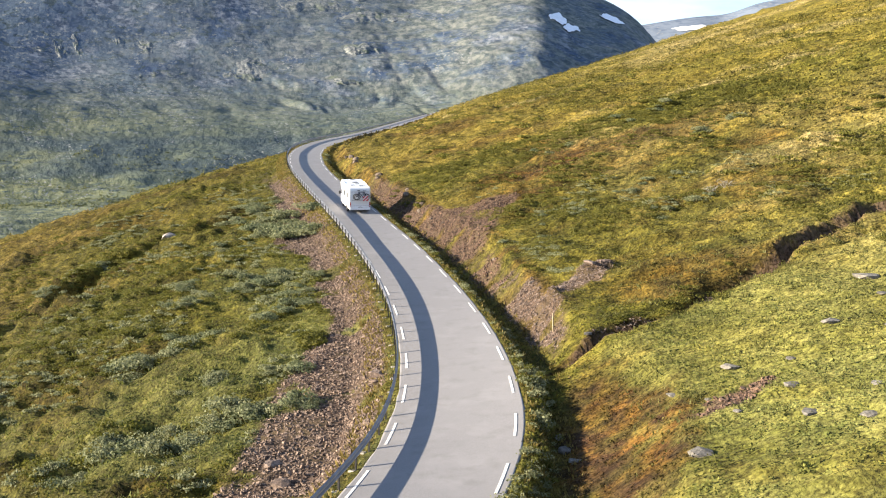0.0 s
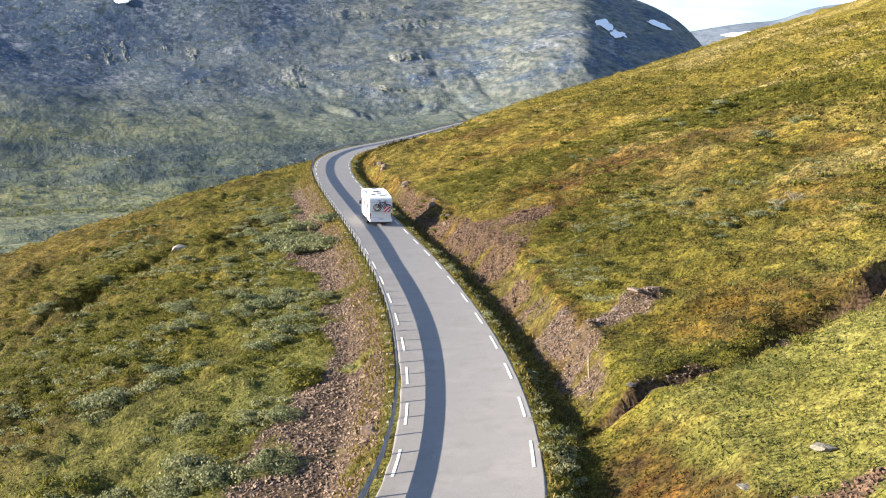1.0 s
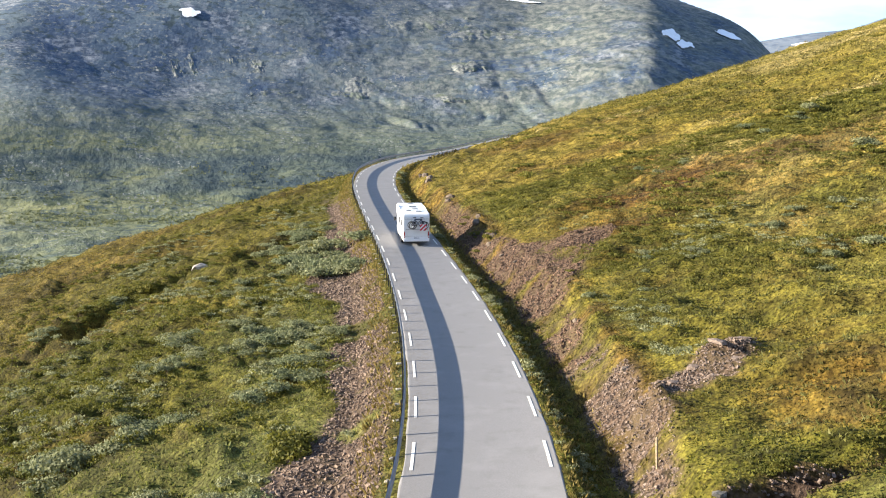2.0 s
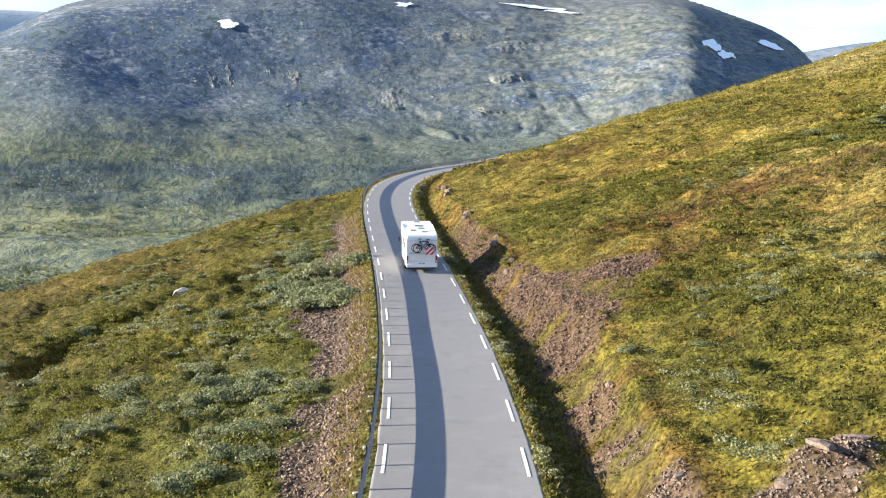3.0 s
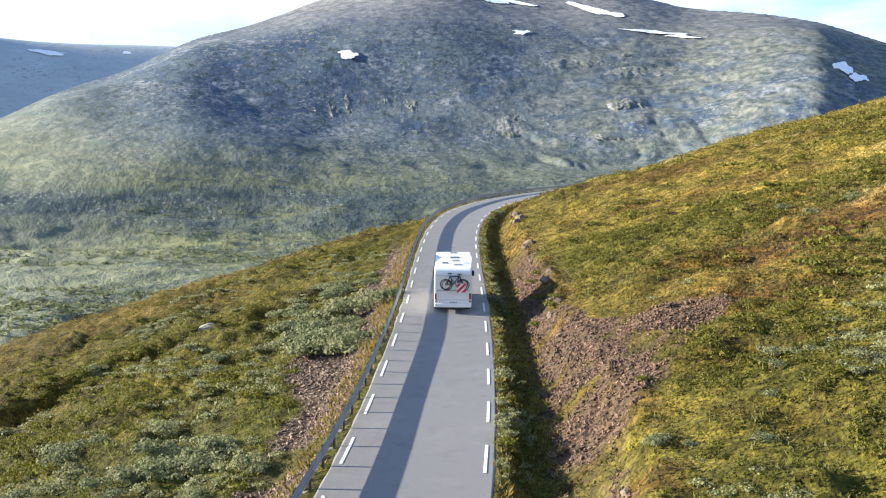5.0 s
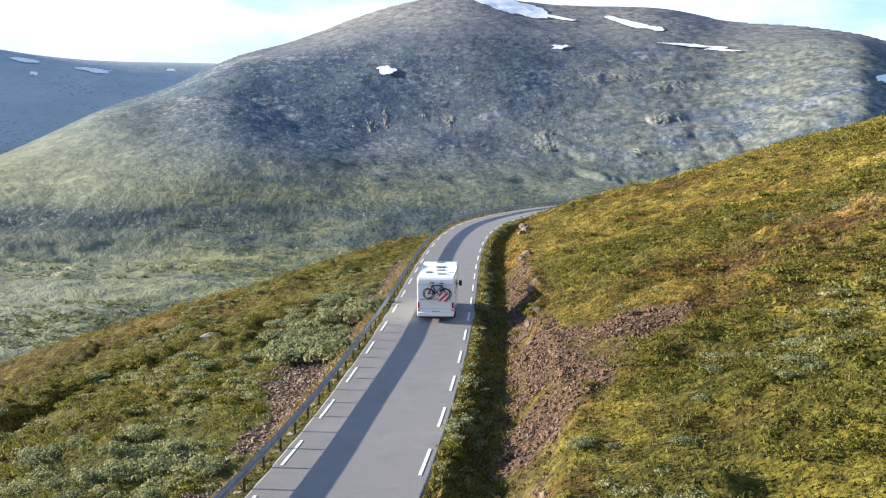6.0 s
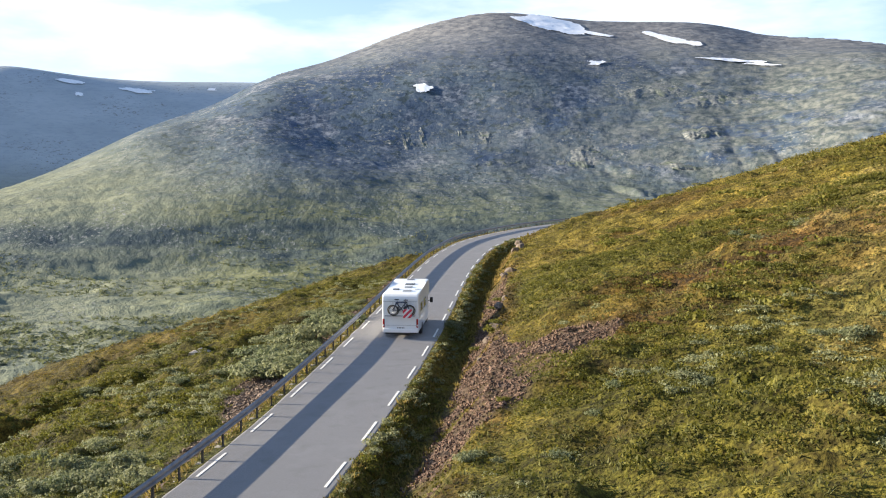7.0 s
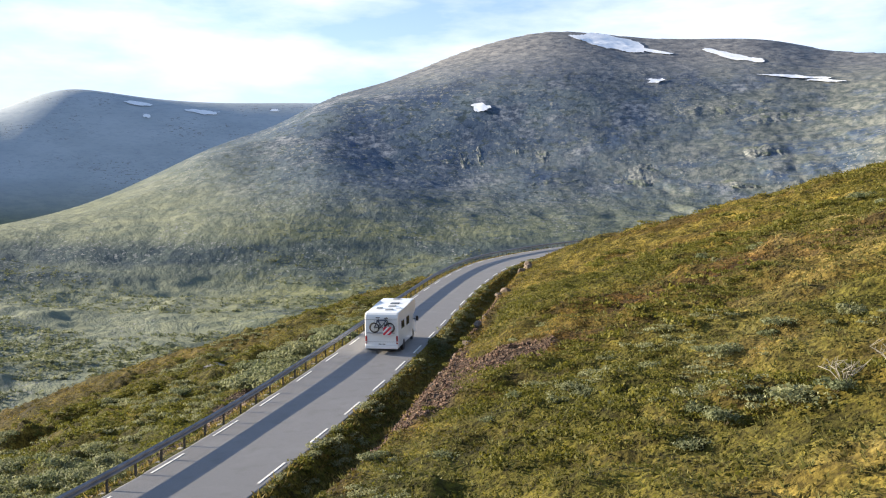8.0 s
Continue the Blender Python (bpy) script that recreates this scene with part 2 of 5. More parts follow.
def far_land(az, r):
    """The valley and the mountains by bearing (degrees) and distance from MID."""
    a = np.radians(az)
    x, y = MID[0] + r * np.sin(a), MID[1] + r * np.cos(a)
    top, ridge = main_sky(az), main_far(az)
    foot = 780.0 + 60 * fbm(x, y, 500, 2, 61)
    warp = 35 * fbm(x, y, 260, 3, 65)
    u = np.clip((r + warp - foot) / (ridge - foot), 0, 1)
    floor = -66 + 9 * fbm(x, y, 300, 5, 62) + 44 * ease(420, 1150, r) + 14 * ease(250, 420, r) * (1 - ease(520, 760, r))
    fe = np.degrees(np.arctan2(floor, r))
    rise = 0.62 * u ** 0.85 + 0.38 * ease(0.1, 0.75, u)
    elev = fe + (np.maximum(top, fe + 0.05) - fe) * rise
    z = r * np.tan(np.radians(elev))
    calm = ease(0.02, 0.2, u) * (1 - 0.9 * ease(0.72, 1.0, u))
    # spurs that run down the face, a broad shoulder whose far side lies in the shade
    s = a * 1500 + 0.55 * z
    z = z + calm * (20 * np.exp(-((az + 31) / 8.0) ** 2) + 34 * np.exp(-((az - 4.9) / np.where(az < 4.9, 7.0, 2.4)) ** 2) * ease(0.08, 0.4, u) + 13 * fbm(x, y, 460, 2, 71) + 4.5 * fbm(s, z * 1.5, 200, 3, 81, 0.42))
    # short ravines below the cliffs of the eastern half
    run = np.log(r) * 900
    bend = 60 * fbm(s, run, 150, 4, 141, 0.6)
    rill = 1 - np.abs(2 * grain((s + 0.5 * bend) / 27, run * 0.006, 144) - 1) * 2
    patch = ease(-22, -10, az) * (1 - ease(0.30, 0.48, u)) * ease(-0.1, 0.35, fbm(s, run, 170, 3, 146))
    z = z - calm * (0.4 + 4.6 * patch) * np.clip(rill - 0.15, 0, 1)
    # soft hollows, blocky knolls
    z = z + calm * (2.6 * fbm(s + bend, run * 1.2, 95, 3, 147) + 1.0 * ridged(s + 0.5 * bend, run * 1.3, 52, 3, 148) * ease(-0.15, 0.3, fbm(s, run, 210, 3, 149)))
    # rock steps with broken faces
    craggy = calm * ease(-27, -17, az) * ease(0.10, 0.24, u) * (1 - 0.6 * ease(0.55, 0.85, u)) * ease(-0.15, 0.30, fbm(s, z * 1.5, 200, 4, 99, 0.6))
    q = (z + 0.16 * s + 46 * fbm(s, z, 190, 4, 103, 0.6)) / 37.0
    q = q - np.floor(q)
    face = ease(0.60, 0.74, q) * (1 - ease(0.86, 1.0, q))
    z = z + craggy * (4.5 * (ease(0.62, 0.92, q) - q) + face * 4 * fbm(s, z * 0.3, 30, 4, 101, 0.65))
    z = z + calm * (0.9 + 1.3 * ease(-14, 2, az)) * fbm(s, run, 31, 4, 85, 0.68)
    # turf steps and moraine hummocks of the valley
    low = 1 - ease(0.0, 0.2, u)
    z = z + (1 - calm) * 2.2 * fbm(x, y, 30, 3, 111) * (1 - ease(0.9, 1, u))
    z = z + low * (4 * ridged(x, y, 90, 4, 121) + 1.5 * ridged(x + 0.4 * y, y, 33, 3, 123) * ease(-0.2, 0.3, fbm(x, y, 160, 2, 125)))
    over = np.maximum(r - ridge, 0)
    z = np.where(r > ridge, ridge * np.tan(np.radians(top)) - 0.35 * over, z)
    b = ease(0.0, 1.0, (r - 3300) / 900.0)
    zb = -150 + (np.minimum(r, 4250) * np.tan(np.radians(back_sky(az))) + 150) * b ** 0.8 - np.maximum(r - 4250, 0) * 0.3 + 9 * ridged(x, y, 420, 3, 131) * b * (1 - b) * 2
    return x, y, np.maximum(z, zb)


# how far up the cutting's bank the bare stones reach, along the road
bare_edge = spline([(40, 5.2), (48, 5.7), (53, 6.7), (57, 6.6), (62, 6.3), (67, 6.2), (72.6, 6.4), (77, 7.4), (81, 9.2), (85, 11.6), (86.6, 11.9), (88.4, 9.2), (92, 7.2), (97, 6.3), (104, 6.2), (125, 6.0)])


def cover(x, y):
    """What grows or lies where: lush green, rusty heath and bare stones, each 0 to 1."""
    x, y = np.asarray(x, float), np.asarray(y, float)
    d = offset(x, y)
    g, along = to_gully(x, y)
    belt = y + 0.12 * (x - 5) + 5.0 * fbm(x, y, 13, 3, 207)
    brown, bushy = ease(85, 90, belt) * (1 - ease(100, 105, belt)), ease(100, 105, belt) * (1 - ease(112, 118, belt))
    lush = np.where(d < 0, 0.80, 0.93 - 0.48 * brown - 0.72 * ease(112, 120, belt)) + np.where(d < 0, 0.45, 0.30) * fbm(x, y, 11, 3, 201)
    lush = lush + 0.25 * np.where(d < 0, 1 - ease(45, 95, y), 0)
    south = ease(0, 3, (x - 5) * 0.45 + 44.5 - y) * ease(5, 8, d)
    lush = np.where(d > 0, lush * (1 - south) + south * (0.85 + 0.4 * fbm(x, y, 5, 3, 203)), lush)
    fresh = np.clip(south * (0.75 + 0.6 * fbm(x, y, 4, 3, 205)) + np.where(d < 0, 0.95 * ease(-0.3, 0.25, fbm(x, y, 6, 3, 206)) * (1 - ease(50, 105, y)), 0.0), 0, 1)
    lush = lush - 0.75 * ease(-26, -40, d)
    rust = np.where(d > 0, ease(0.02 - 0.42 * brown + 0.2 * bushy, 0.45 - 0.1 * brown, fbm(x * 0.7, y, 9, 4, 211, 0.6)) * (0.60 + 0.38 * brown), 0.35 * ease(-0.02, 0.48, fbm(x * 0.8, y, 16, 4, 211))) * ease(6, 12, np.abs(d))
    high = ease(22, 45, d)
    rust, lush = rust * (1 - 0.75 * high), lush + 0.35 * high
    rust = np.maximum(rust, 0.4 * ease(-30, -48, d) * ease(-0.3, 0.3, fbm(x, y, 9, 3, 212)))
    mouth = 1.1 * np.exp(-((x - 6.6) / 2.2) ** 2 - ((y - 34.5) / 7.5) ** 2)
    rust = np.maximum(rust * (1 - south), np.clip(0.85 + 0.5 * fbm(x, y, 0.9, 3, 214), 0, 1) * ease(0.22, 0.65, mouth + 0.55 * fbm(x, y, 2.2, 4, 213, 0.6)))
    rust = np.maximum(rust, 1 - ease(0.4, 1.1, g))
    rust = np.maximum(rust, 0.6 * ease(4.2, 4.8, d) * (1 - ease(0.3, 1.4, d - cut_edge(y))) * ease(46, 50, y) * ease(-0.25, 0.15, fbm(x, y, 2.2, 3, 215)))
    # stones: the fill below the rail, the cutting above the road
    w = 2.4 + 2.9 * np.exp(-((y - 44) / 15.0) ** 2) + 1.5 * np.exp(-((y - 97) / 15.0) ** 2) + 1.6 * fbm(x, y, 7, 3, 221)
    fill = ease(-3.1, -3.7, d) * ease(-3.4 - w - 1.0, -3.4 - w, d) * (1 - ease(124, 150, y)) * (1 - 0.75 * ease(0.08, 0.4, fbm(x, y, 2.6, 3, 223)))
    limit = bare_edge(y) + 0.55 * fbm(x, y, 2.4, 3, 231)
    cut = ease(4.3, 4.9, d) * (1 - ease(limit - 0.3, limit + 0.5, d)) * ease(47, 50, y) * (1 - ease(112, 125, y))
    cut = cut * (1 - 0.7 * ease(0.14, 0.4, fbm(x, y, 2.4, 3, 233)))
    tongue = np.exp(-(((x - 8.4) * 0.74 + (y - 57.7) * 0.67) / 3.2) ** 2 - (((y - 57.7) * 0.74 - (x - 8.4) * 0.67) / 1.25) ** 2)
    tongue = np.maximum(tongue, np.exp(-(((x - 10.6) * 0.85 + (y - 33.4) * 0.5) / 2.0) ** 2 - (((x - 10.6) * -0.5 + (y - 33.4) * 0.85) / 0.8) ** 2))
    cut = cut * (1 - 0.55 * ease(0.15, 0.4, fbm(x, y, 1.6, 3, 237)))
    cut = np.maximum(cut, 0.85 * (1 - ease(0.55, 0.95, g)) * ease(5, 6, d))
    scree = np.maximum(np.maximum(fill, cut), ease(0.3, 0.65, tongue + 0.3 * fbm(x, y, 1.5, 2, 235)))
    pale = np.where(d > 8, ease(0.18 - 0.36 * ease(22, 60, d), 0.5, fbm(x * 0.5, y, 7, 4, 241) + 0.25 * ease(90, 150, y) * fbm(x, y, 30, 2, 242)) * np.maximum(ease(95, 145, y), ease(16, 34, d)), 0)
    pale = np.maximum(pale, np.where(d > 8, (0.20 + 0.35 * fbm(x, y, 5, 3, 244)) * ease(12, 24, d) * (1 - ease(88, 115, y)), 0))
    return np.clip(lush, 0, 1), np.clip(rust, 0, 1), np.clip(scree, 0, 1), fresh * (1 - np.clip(rust, 0, 1)), pale


# ---- materials ----
def nodes_of(name):
    mat = bpy.data.materials.new(name)
    mat.use_nodes = True
    nt = mat.node_tree
    return mat, nt, nt.nodes["Principled BSDF"]


def mixed(nt, fac, a, b, blend="MIX"):
    m = nt.nodes.new("ShaderNodeMix")
    m.data_type, m.blend_type = "RGBA", blend
    for socket, value in ((m.inputs[0], fac), (m.inputs[6], a), (m.inputs[7], b)):
        if hasattr(value, "is_linked"):
            nt.links.new(value, socket)
        elif isinstance(value, (int, float)):
            socket.default_value = value
        else:
            socket.default_value = (*value, 1)
    return m.outputs[2]


def noisy(nt, size, detail=3.0, lo=0.35, hi=0.65, rough=0.55, stretch=None, coords=None, kind="FBM"):
    """Noise of that size in metres, stretched to 0..1 between lo and hi."""
    if coords is None:
        coords = nt.nodes.new("ShaderNodeTexCoord").outputs["Object"]
    if stretch:
        mp = nt.nodes.new("ShaderNodeMapping")
        mp.inputs["Scale"].default_value = stretch
        nt.links.new(coords, mp.inputs["Vector"])
        coords = mp.outputs["Vector"]
    n = nt.nodes.new("ShaderNodeTexNoise")
    n.noise_type = kind
    n.inputs["Scale"].default_value = 1.0 / size
    n.inputs["Detail"].default_value = detail
    n.inputs["Roughness"].default_value = rough
    nt.links.new(coords, n.inputs["Vector"])
    r = nt.nodes.new("ShaderNodeMapRange")
    r.inputs["From Min"].default_value, r.inputs["From Max"].default_value = lo, hi
    nt.links.new(n.outputs["Fac"], r.inputs["Value"])
    return r.outputs["Result"]


def attr(nt, name):
    a = nt.nodes.new("ShaderNodeAttribute")
    a.attribute_name = name
    return a.outputs["Fac"]


def bumped(nt, bsdf, height, strength=0.5, distance=0.05):
    b = nt.nodes.new("ShaderNodeBump")
    b.inputs["Strength"].default_value, b.inputs["Distance"].default_value = strength, distance
    nt.links.new(height, b.inputs["Height"])
    nt.links.new(b.outputs["Normal"], bsdf.inputs["Normal"])


def plain(name, colour, rough=0.5, metal=0.0, vary=0.12, size=0.3, coat=0.0):
    mat, nt, bsdf = nodes_of(name)
    dark = tuple(c * (1 - vary) for c in colour)
    light = tuple(min(1, c * (1 + vary)) for c in colour)
    nt.links.new(mixed(nt, noisy(nt, size, 5), dark, light), bsdf.inputs["Base Color"])
    bsdf.inputs["Roughness"].default_value, bsdf.inputs["Metallic"].default_value = rough, metal
    bsdf.inputs["Coat Weight"].default_value = coat
    return mat


def thin_leaf(nt, bsdf, colour, share=0.4):
    """Lets part of the light pass through the leaf."""
    glow, mix, out = nt.nodes.new("ShaderNodeBsdfTranslucent"), nt.nodes.new("ShaderNodeMixShader"), nt.nodes["Material Output"]
    nt.links.new(colour, glow.inputs["Color"])
    mix.inputs[0].default_value = share
    nt.links.new(bsdf.outputs[0], mix.inputs[1])
    nt.links.new(glow.outputs[0], mix.inputs[2])
    nt.links.new(mix.outputs[0], out.inputs["Surface"])


def heath_colour(nt):
    """Grass, heather and moss: green to gold, with rusty patches."""
    lush, rust = attr(nt, "lush"), attr(nt, "rust")
    green = mixed(nt, noisy(nt, 0.9, 5, stretch=(0.7, 1, 1)), (0.066, 0.069, 0.010), (0.160, 0.150, 0.027))
    gold = mixed(nt, noisy(nt, 1.2, 5, stretch=(0.7, 1, 1)), (0.138, 0.112, 0.020), (0.292, 0.236, 0.060))
    col = mixed(nt, lush, gold, green)
    red = mixed(nt, noisy(nt, 0.8, 4), (0.072, 0.038, 0.012), (0.172, 0.096, 0.024))
    red = mixed(nt, noisy(nt, 1.7, 5, 0.46, 0.58), red, (0.066, 0.037, 0.021))
    col = mixed(nt, rust, col, red)
    fresh = mixed(nt, noisy(nt, 0.9, 5), (0.138, 0.152, 0.042), (0.200, 0.207, 0.074))
    col = mixed(nt, attr(nt, "fresh"), col, fresh)
    col = mixed(nt, attr(nt, "pale"), col, mixed(nt, noisy(nt, 0.7, 5), (0.17, 0.14, 0.05), (0.34, 0.29, 0.14)))
    deep = mixed(nt, noisy(nt, 0.5, 6, 0.34, 0.60, stretch=(0.7, 1, 1)), (0.41, 0.42, 0.39), (1.27, 1.28, 1.21))
    even = nt.nodes.new("ShaderNodeMath")      # the short turf is smoother than the heath
    even.operation = "MULTIPLY"
    even.inputs[1].default_value = 0.6
    nt.links.new(attr(nt, "fresh"), even.inputs[0])
    deep = mixed(nt, even.outputs[0], deep, (0.98, 0.98, 0.96))
    col = mixed(nt, 1.0, col, deep, "MULTIPLY")
    broad = mixed(nt, noisy(nt, 5.0, 4, 0.35, 0.62), (0.66, 0.70, 0.68), (1.20, 1.18, 1.15))
    return mixed(nt, 1.0, col, broad, "MULTIPLY")


def make_ground():
    mat, nt, bsdf = nodes_of("heath_ground")
    stone = mixed(nt, noisy(nt, 0.22, 6, 0.42, 0.58), (0.024, 0.016, 0.012), (0.138, 0.093, 0.066))
    stone = mixed(nt, noisy(nt, 2.2, 4, 0.50, 0.70), stone, (0.115, 0.082, 0.044))
    gaps = mixed(nt, noisy(nt, 0.16, 5, 0.36, 0.58), (0.40, 0.38, 0.34), (1.16, 1.15, 1.11))
    litter = mixed(nt, 1.0, heath_colour(nt), (0.98, 0.91, 0.80), "MULTIPLY")
    litter = mixed(nt, 1.0, litter, gaps, "MULTIPLY")
    col = mixed(nt, attr(nt, "scree"), litter, stone)
    nt.links.new(col, bsdf.inputs["Base Color"])
    bsdf.inputs["Roughness"].default_value = 0.95
    bsdf.inputs["Diffuse Roughness"].default_value = 1.0
    bsdf.inputs["Specular IOR Level"].default_value = 0.15
    bumped(nt, bsdf, noisy(nt, 0.22, 5, 0.2, 0.8), 0.9, 0.12)
    return mat


def make_tufts():
    mat, nt, bsdf = nodes_of("heath_tufts")
    geo = nt.nodes.new("ShaderNodeNewGeometry")
    tint = mixed(nt, geo.outputs["Random Per Island"], (0.62, 0.64, 0.60), (1.56, 1.54, 1.42))
    col = mixed(nt, 1.0, heath_colour(nt), tint, "MULTIPLY")
    nt.links.new(col, bsdf.inputs["Base Color"])
    bsdf.inputs["Roughness"].default_value = 0.85
    bsdf.inputs["Diffuse Roughness"].default_value = 1.0
    bsdf.inputs["Specular IOR Level"].default_value = 0.2
    thin_leaf(nt, bsdf, col, 0.28)
    return mat


def make_asphalt():
    mat, nt, bsdf = nodes_of("asphalt")
    col = mixed(nt, noisy(nt, 0.05, 4), (0.190, 0.182, 0.183), (0.250, 0.241, 0.242))
    col = mixed(nt, noisy(nt, 3.5, 4, 0.4, 0.7, stretch=(1, 0.25, 1)), col, (0.217, 0.209, 0.209))
    col = mixed(nt, noisy(nt, 1.6, 6, 0.52, 0.75), col, (0.255, 0.245, 0.245))
    worn = mixed(nt, noisy(nt, 0.9, 5, 0.54, 0.9), col, (0.165, 0.158, 0.153))
    nt.links.new(worn, bsdf.inputs["Base Color"])
    bsdf.inputs["Roughness"].default_value = 0.82
    bsdf.inputs["Diffuse Roughness"].default_value = 1.0
    bumped(nt, bsdf, noisy(nt, 0.02, 3), 0.3, 0.004)
    return mat


def make_line_paint():
    mat, nt, bsdf = nodes_of("road_paint")
    col = mixed(nt, noisy(nt, 0.12, 5, 0.50, 0.75), (0.70, 0.69, 0.66), (0.33, 0.32, 0.30))
    nt.links.new(col, bsdf.inputs["Base Color"])
    bsdf.inputs["Roughness"].default_value = 0.7
    return mat


def ramp_of(nt, socket, low, high):
    r = nt.nodes.new("ShaderNodeMapRange")
    r.inputs["From Min"].default_value, r.inputs["From Max"].default_value = low, high
    nt.links.new(socket, r.inputs["Value"])
    return r.outputs["Result"]


def make_mountain():
    """Heath, scattered rock and cliffs; bare tops, a range behind, pale meadows below; haze painted in."""
    mat, nt, bsdf = nodes_of("mountain")
    geo = nt.nodes.new("ShaderNodeNewGeometry")
    slope, place = nt.nodes.new("ShaderNodeSeparateXYZ"), nt.nodes.new("ShaderNodeSeparateXYZ")
    nt.links.new(geo.outputs["Normal"], slope.inputs["Vector"])
    nt.links.new(geo.outputs["Position"], place.inputs["Vector"])
    lay = nt.nodes.new("ShaderNodeAttribute")
    lay.attribute_name = "lay"      # along, up and across the slopes, so that the grain runs down them
    lay = lay.outputs["Vector"]
    # heath and rock tinted blue, the haze of the air put into their colour
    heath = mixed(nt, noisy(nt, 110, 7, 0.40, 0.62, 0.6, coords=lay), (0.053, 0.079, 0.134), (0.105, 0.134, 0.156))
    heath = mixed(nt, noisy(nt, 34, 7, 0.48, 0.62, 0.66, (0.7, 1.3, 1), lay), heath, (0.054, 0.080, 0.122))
    rock = mixed(nt, noisy(nt, 11, 6, 0.44, 0.57, 0.66, coords=lay), (0.060, 0.078, 0.110), (0.215, 0.232, 0.262))
    heath = mixed(nt, noisy(nt, 10, 5, 0.58, 0.64, 0.62, coords=lay), heath, (0.190, 0.200, 0.196))
    heath = mixed(nt, noisy(nt, 14, 6, 0.53, 0.60, 0.66, coords=lay), heath, (0.052, 0.071, 0.080))
    col = mixed(nt, noisy(nt, 85, 9, 0.53, 0.60, 0.70, coords=lay), heath, rock)
    col = mixed(nt, ramp_of(nt, slope.outputs["Z"], 0.90, 0.76), col, rock)
    # the eastern shoulder, broken rock between the turf, warm sunlight put into its colour
    east = nt.nodes.new("ShaderNodeMath")
    east.operation = "MULTIPLY"
    nt.links.new(ramp_of(nt, place.outputs["X"], -640, -120), east.inputs[0])
    nt.links.new(noisy(nt, 60, 9, 0.40, 0.54, 0.70, (0.8, 1.2, 1), lay), east.inputs[1])
    col = mixed(nt, east.outputs[0], col, mixed(nt, noisy(nt, 12, 6, 0.42, 0.60, 0.65, coords=lay), (0.078, 0.095, 0.095), (0.180, 0.188, 0.170)))
    bare = mixed(nt, noisy(nt, 16, 6, 0.40, 0.60, 0.66, coords=lay), (0.112, 0.117, 0.132), (0.220, 0.219, 0.222))
    col = mixed(nt, ramp_of(nt, place.outputs["Z"], 250, 440), col, bare)
    # the range behind: pale blue haze put into its colour by distance
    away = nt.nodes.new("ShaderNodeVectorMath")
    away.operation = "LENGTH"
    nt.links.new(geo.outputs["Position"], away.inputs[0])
    hazy_range = mixed(nt, noisy(nt, 90, 9, 0.36, 0.62, 0.62, coords=lay), (0.315, 0.358, 0.396), (0.375, 0.416, 0.455))
    # its eastern end darker, shade put into the colour as well
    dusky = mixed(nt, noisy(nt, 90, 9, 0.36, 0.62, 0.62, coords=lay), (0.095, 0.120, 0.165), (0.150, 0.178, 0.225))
    hazy_range = mixed(nt, ramp_of(nt, place.outputs["X"], -600, 300), hazy_range, dusky)
    col = mixed(nt, ramp_of(nt, away.outputs["Value"], 2750, 3000), col, hazy_range)
    meadow = mixed(nt, noisy(nt, 55, 6, 0.38, 0.62, 0.6, (0.5, 1.5, 1), lay), (0.096, 0.115, 0.080), (0.172, 0.186, 0.110))
    # grass of the western valley floor, lightened by sun glare put into the colour
    glare_meadow = mixed(nt, noisy(nt, 40, 7, 0.38, 0.62, 0.66, (0.45, 1.6, 1), lay), (0.132, 0.143, 0.070), (0.228, 0.223, 0.100))
    meadow = mixed(nt, ramp_of(nt, place.outputs["X"], -190, -420), meadow, glare_meadow)
    meadow = mixed(nt, noisy(nt, 60, 7, 0.45, 0.64, 0.60, (0.4, 1.7, 1), lay), meadow, (0.080, 0.097, 0.072))
    meadow = mixed(nt, noisy(nt, 15, 6, 0.52, 0.60, 0.66, (0.6, 1.4, 1), lay), meadow, (0.068, 0.089, 0.082))
    meadow = mixed(nt, noisy(nt, 8, 5, 0.61, 0.67, 0.6, coords=lay), meadow, (0.21, 0.22, 0.20))
    col = mixed(nt, ramp_of(nt, place.outputs["Z"], 60, -25), col, meadow)
    # the western spur, sunlit haze put into its colour
    spur_haze = nt.nodes.new("ShaderNodeMath")
    spur_haze.operation = "MULTIPLY"
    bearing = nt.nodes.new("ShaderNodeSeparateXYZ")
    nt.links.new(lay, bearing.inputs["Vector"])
    nt.links.new(ramp_of(nt, bearing.outputs["X"], -780, -1010), spur_haze.inputs[0])
    nt.links.new(ramp_of(nt, place.outputs["Z"], 190, 10), spur_haze.inputs[1])
    col = mixed(nt, spur_haze.outputs[0], col, mixed(nt, noisy(nt, 24, 8, 0.36, 0.64, 0.68, (0.7, 1.3, 1), lay), (0.112, 0.132, 0.106), (0.212, 0.222, 0.148)))
    # dark band along the foot of the mountain: a terrace's shade put into colour
    belt = nt.nodes.new("ShaderNodeMath")
    belt.operation = "MULTIPLY"
    nt.links.new(ramp_of(nt, place.outputs["Z"], -46, -37), belt.inputs[0])
    nt.links.new(ramp_of(nt, place.outputs["Z"], -6, -18), belt.inputs[1])
    thick = nt.nodes.new("ShaderNodeMath")
    thick.operation = "MULTIPLY"
    nt.links.new(belt.outputs[0], thick.inputs[0])
    nt.links.new(noisy(nt, 120, 6, 0.30, 0.50, 0.6, (0.4, 1.2, 1), lay), thick.inputs[1])
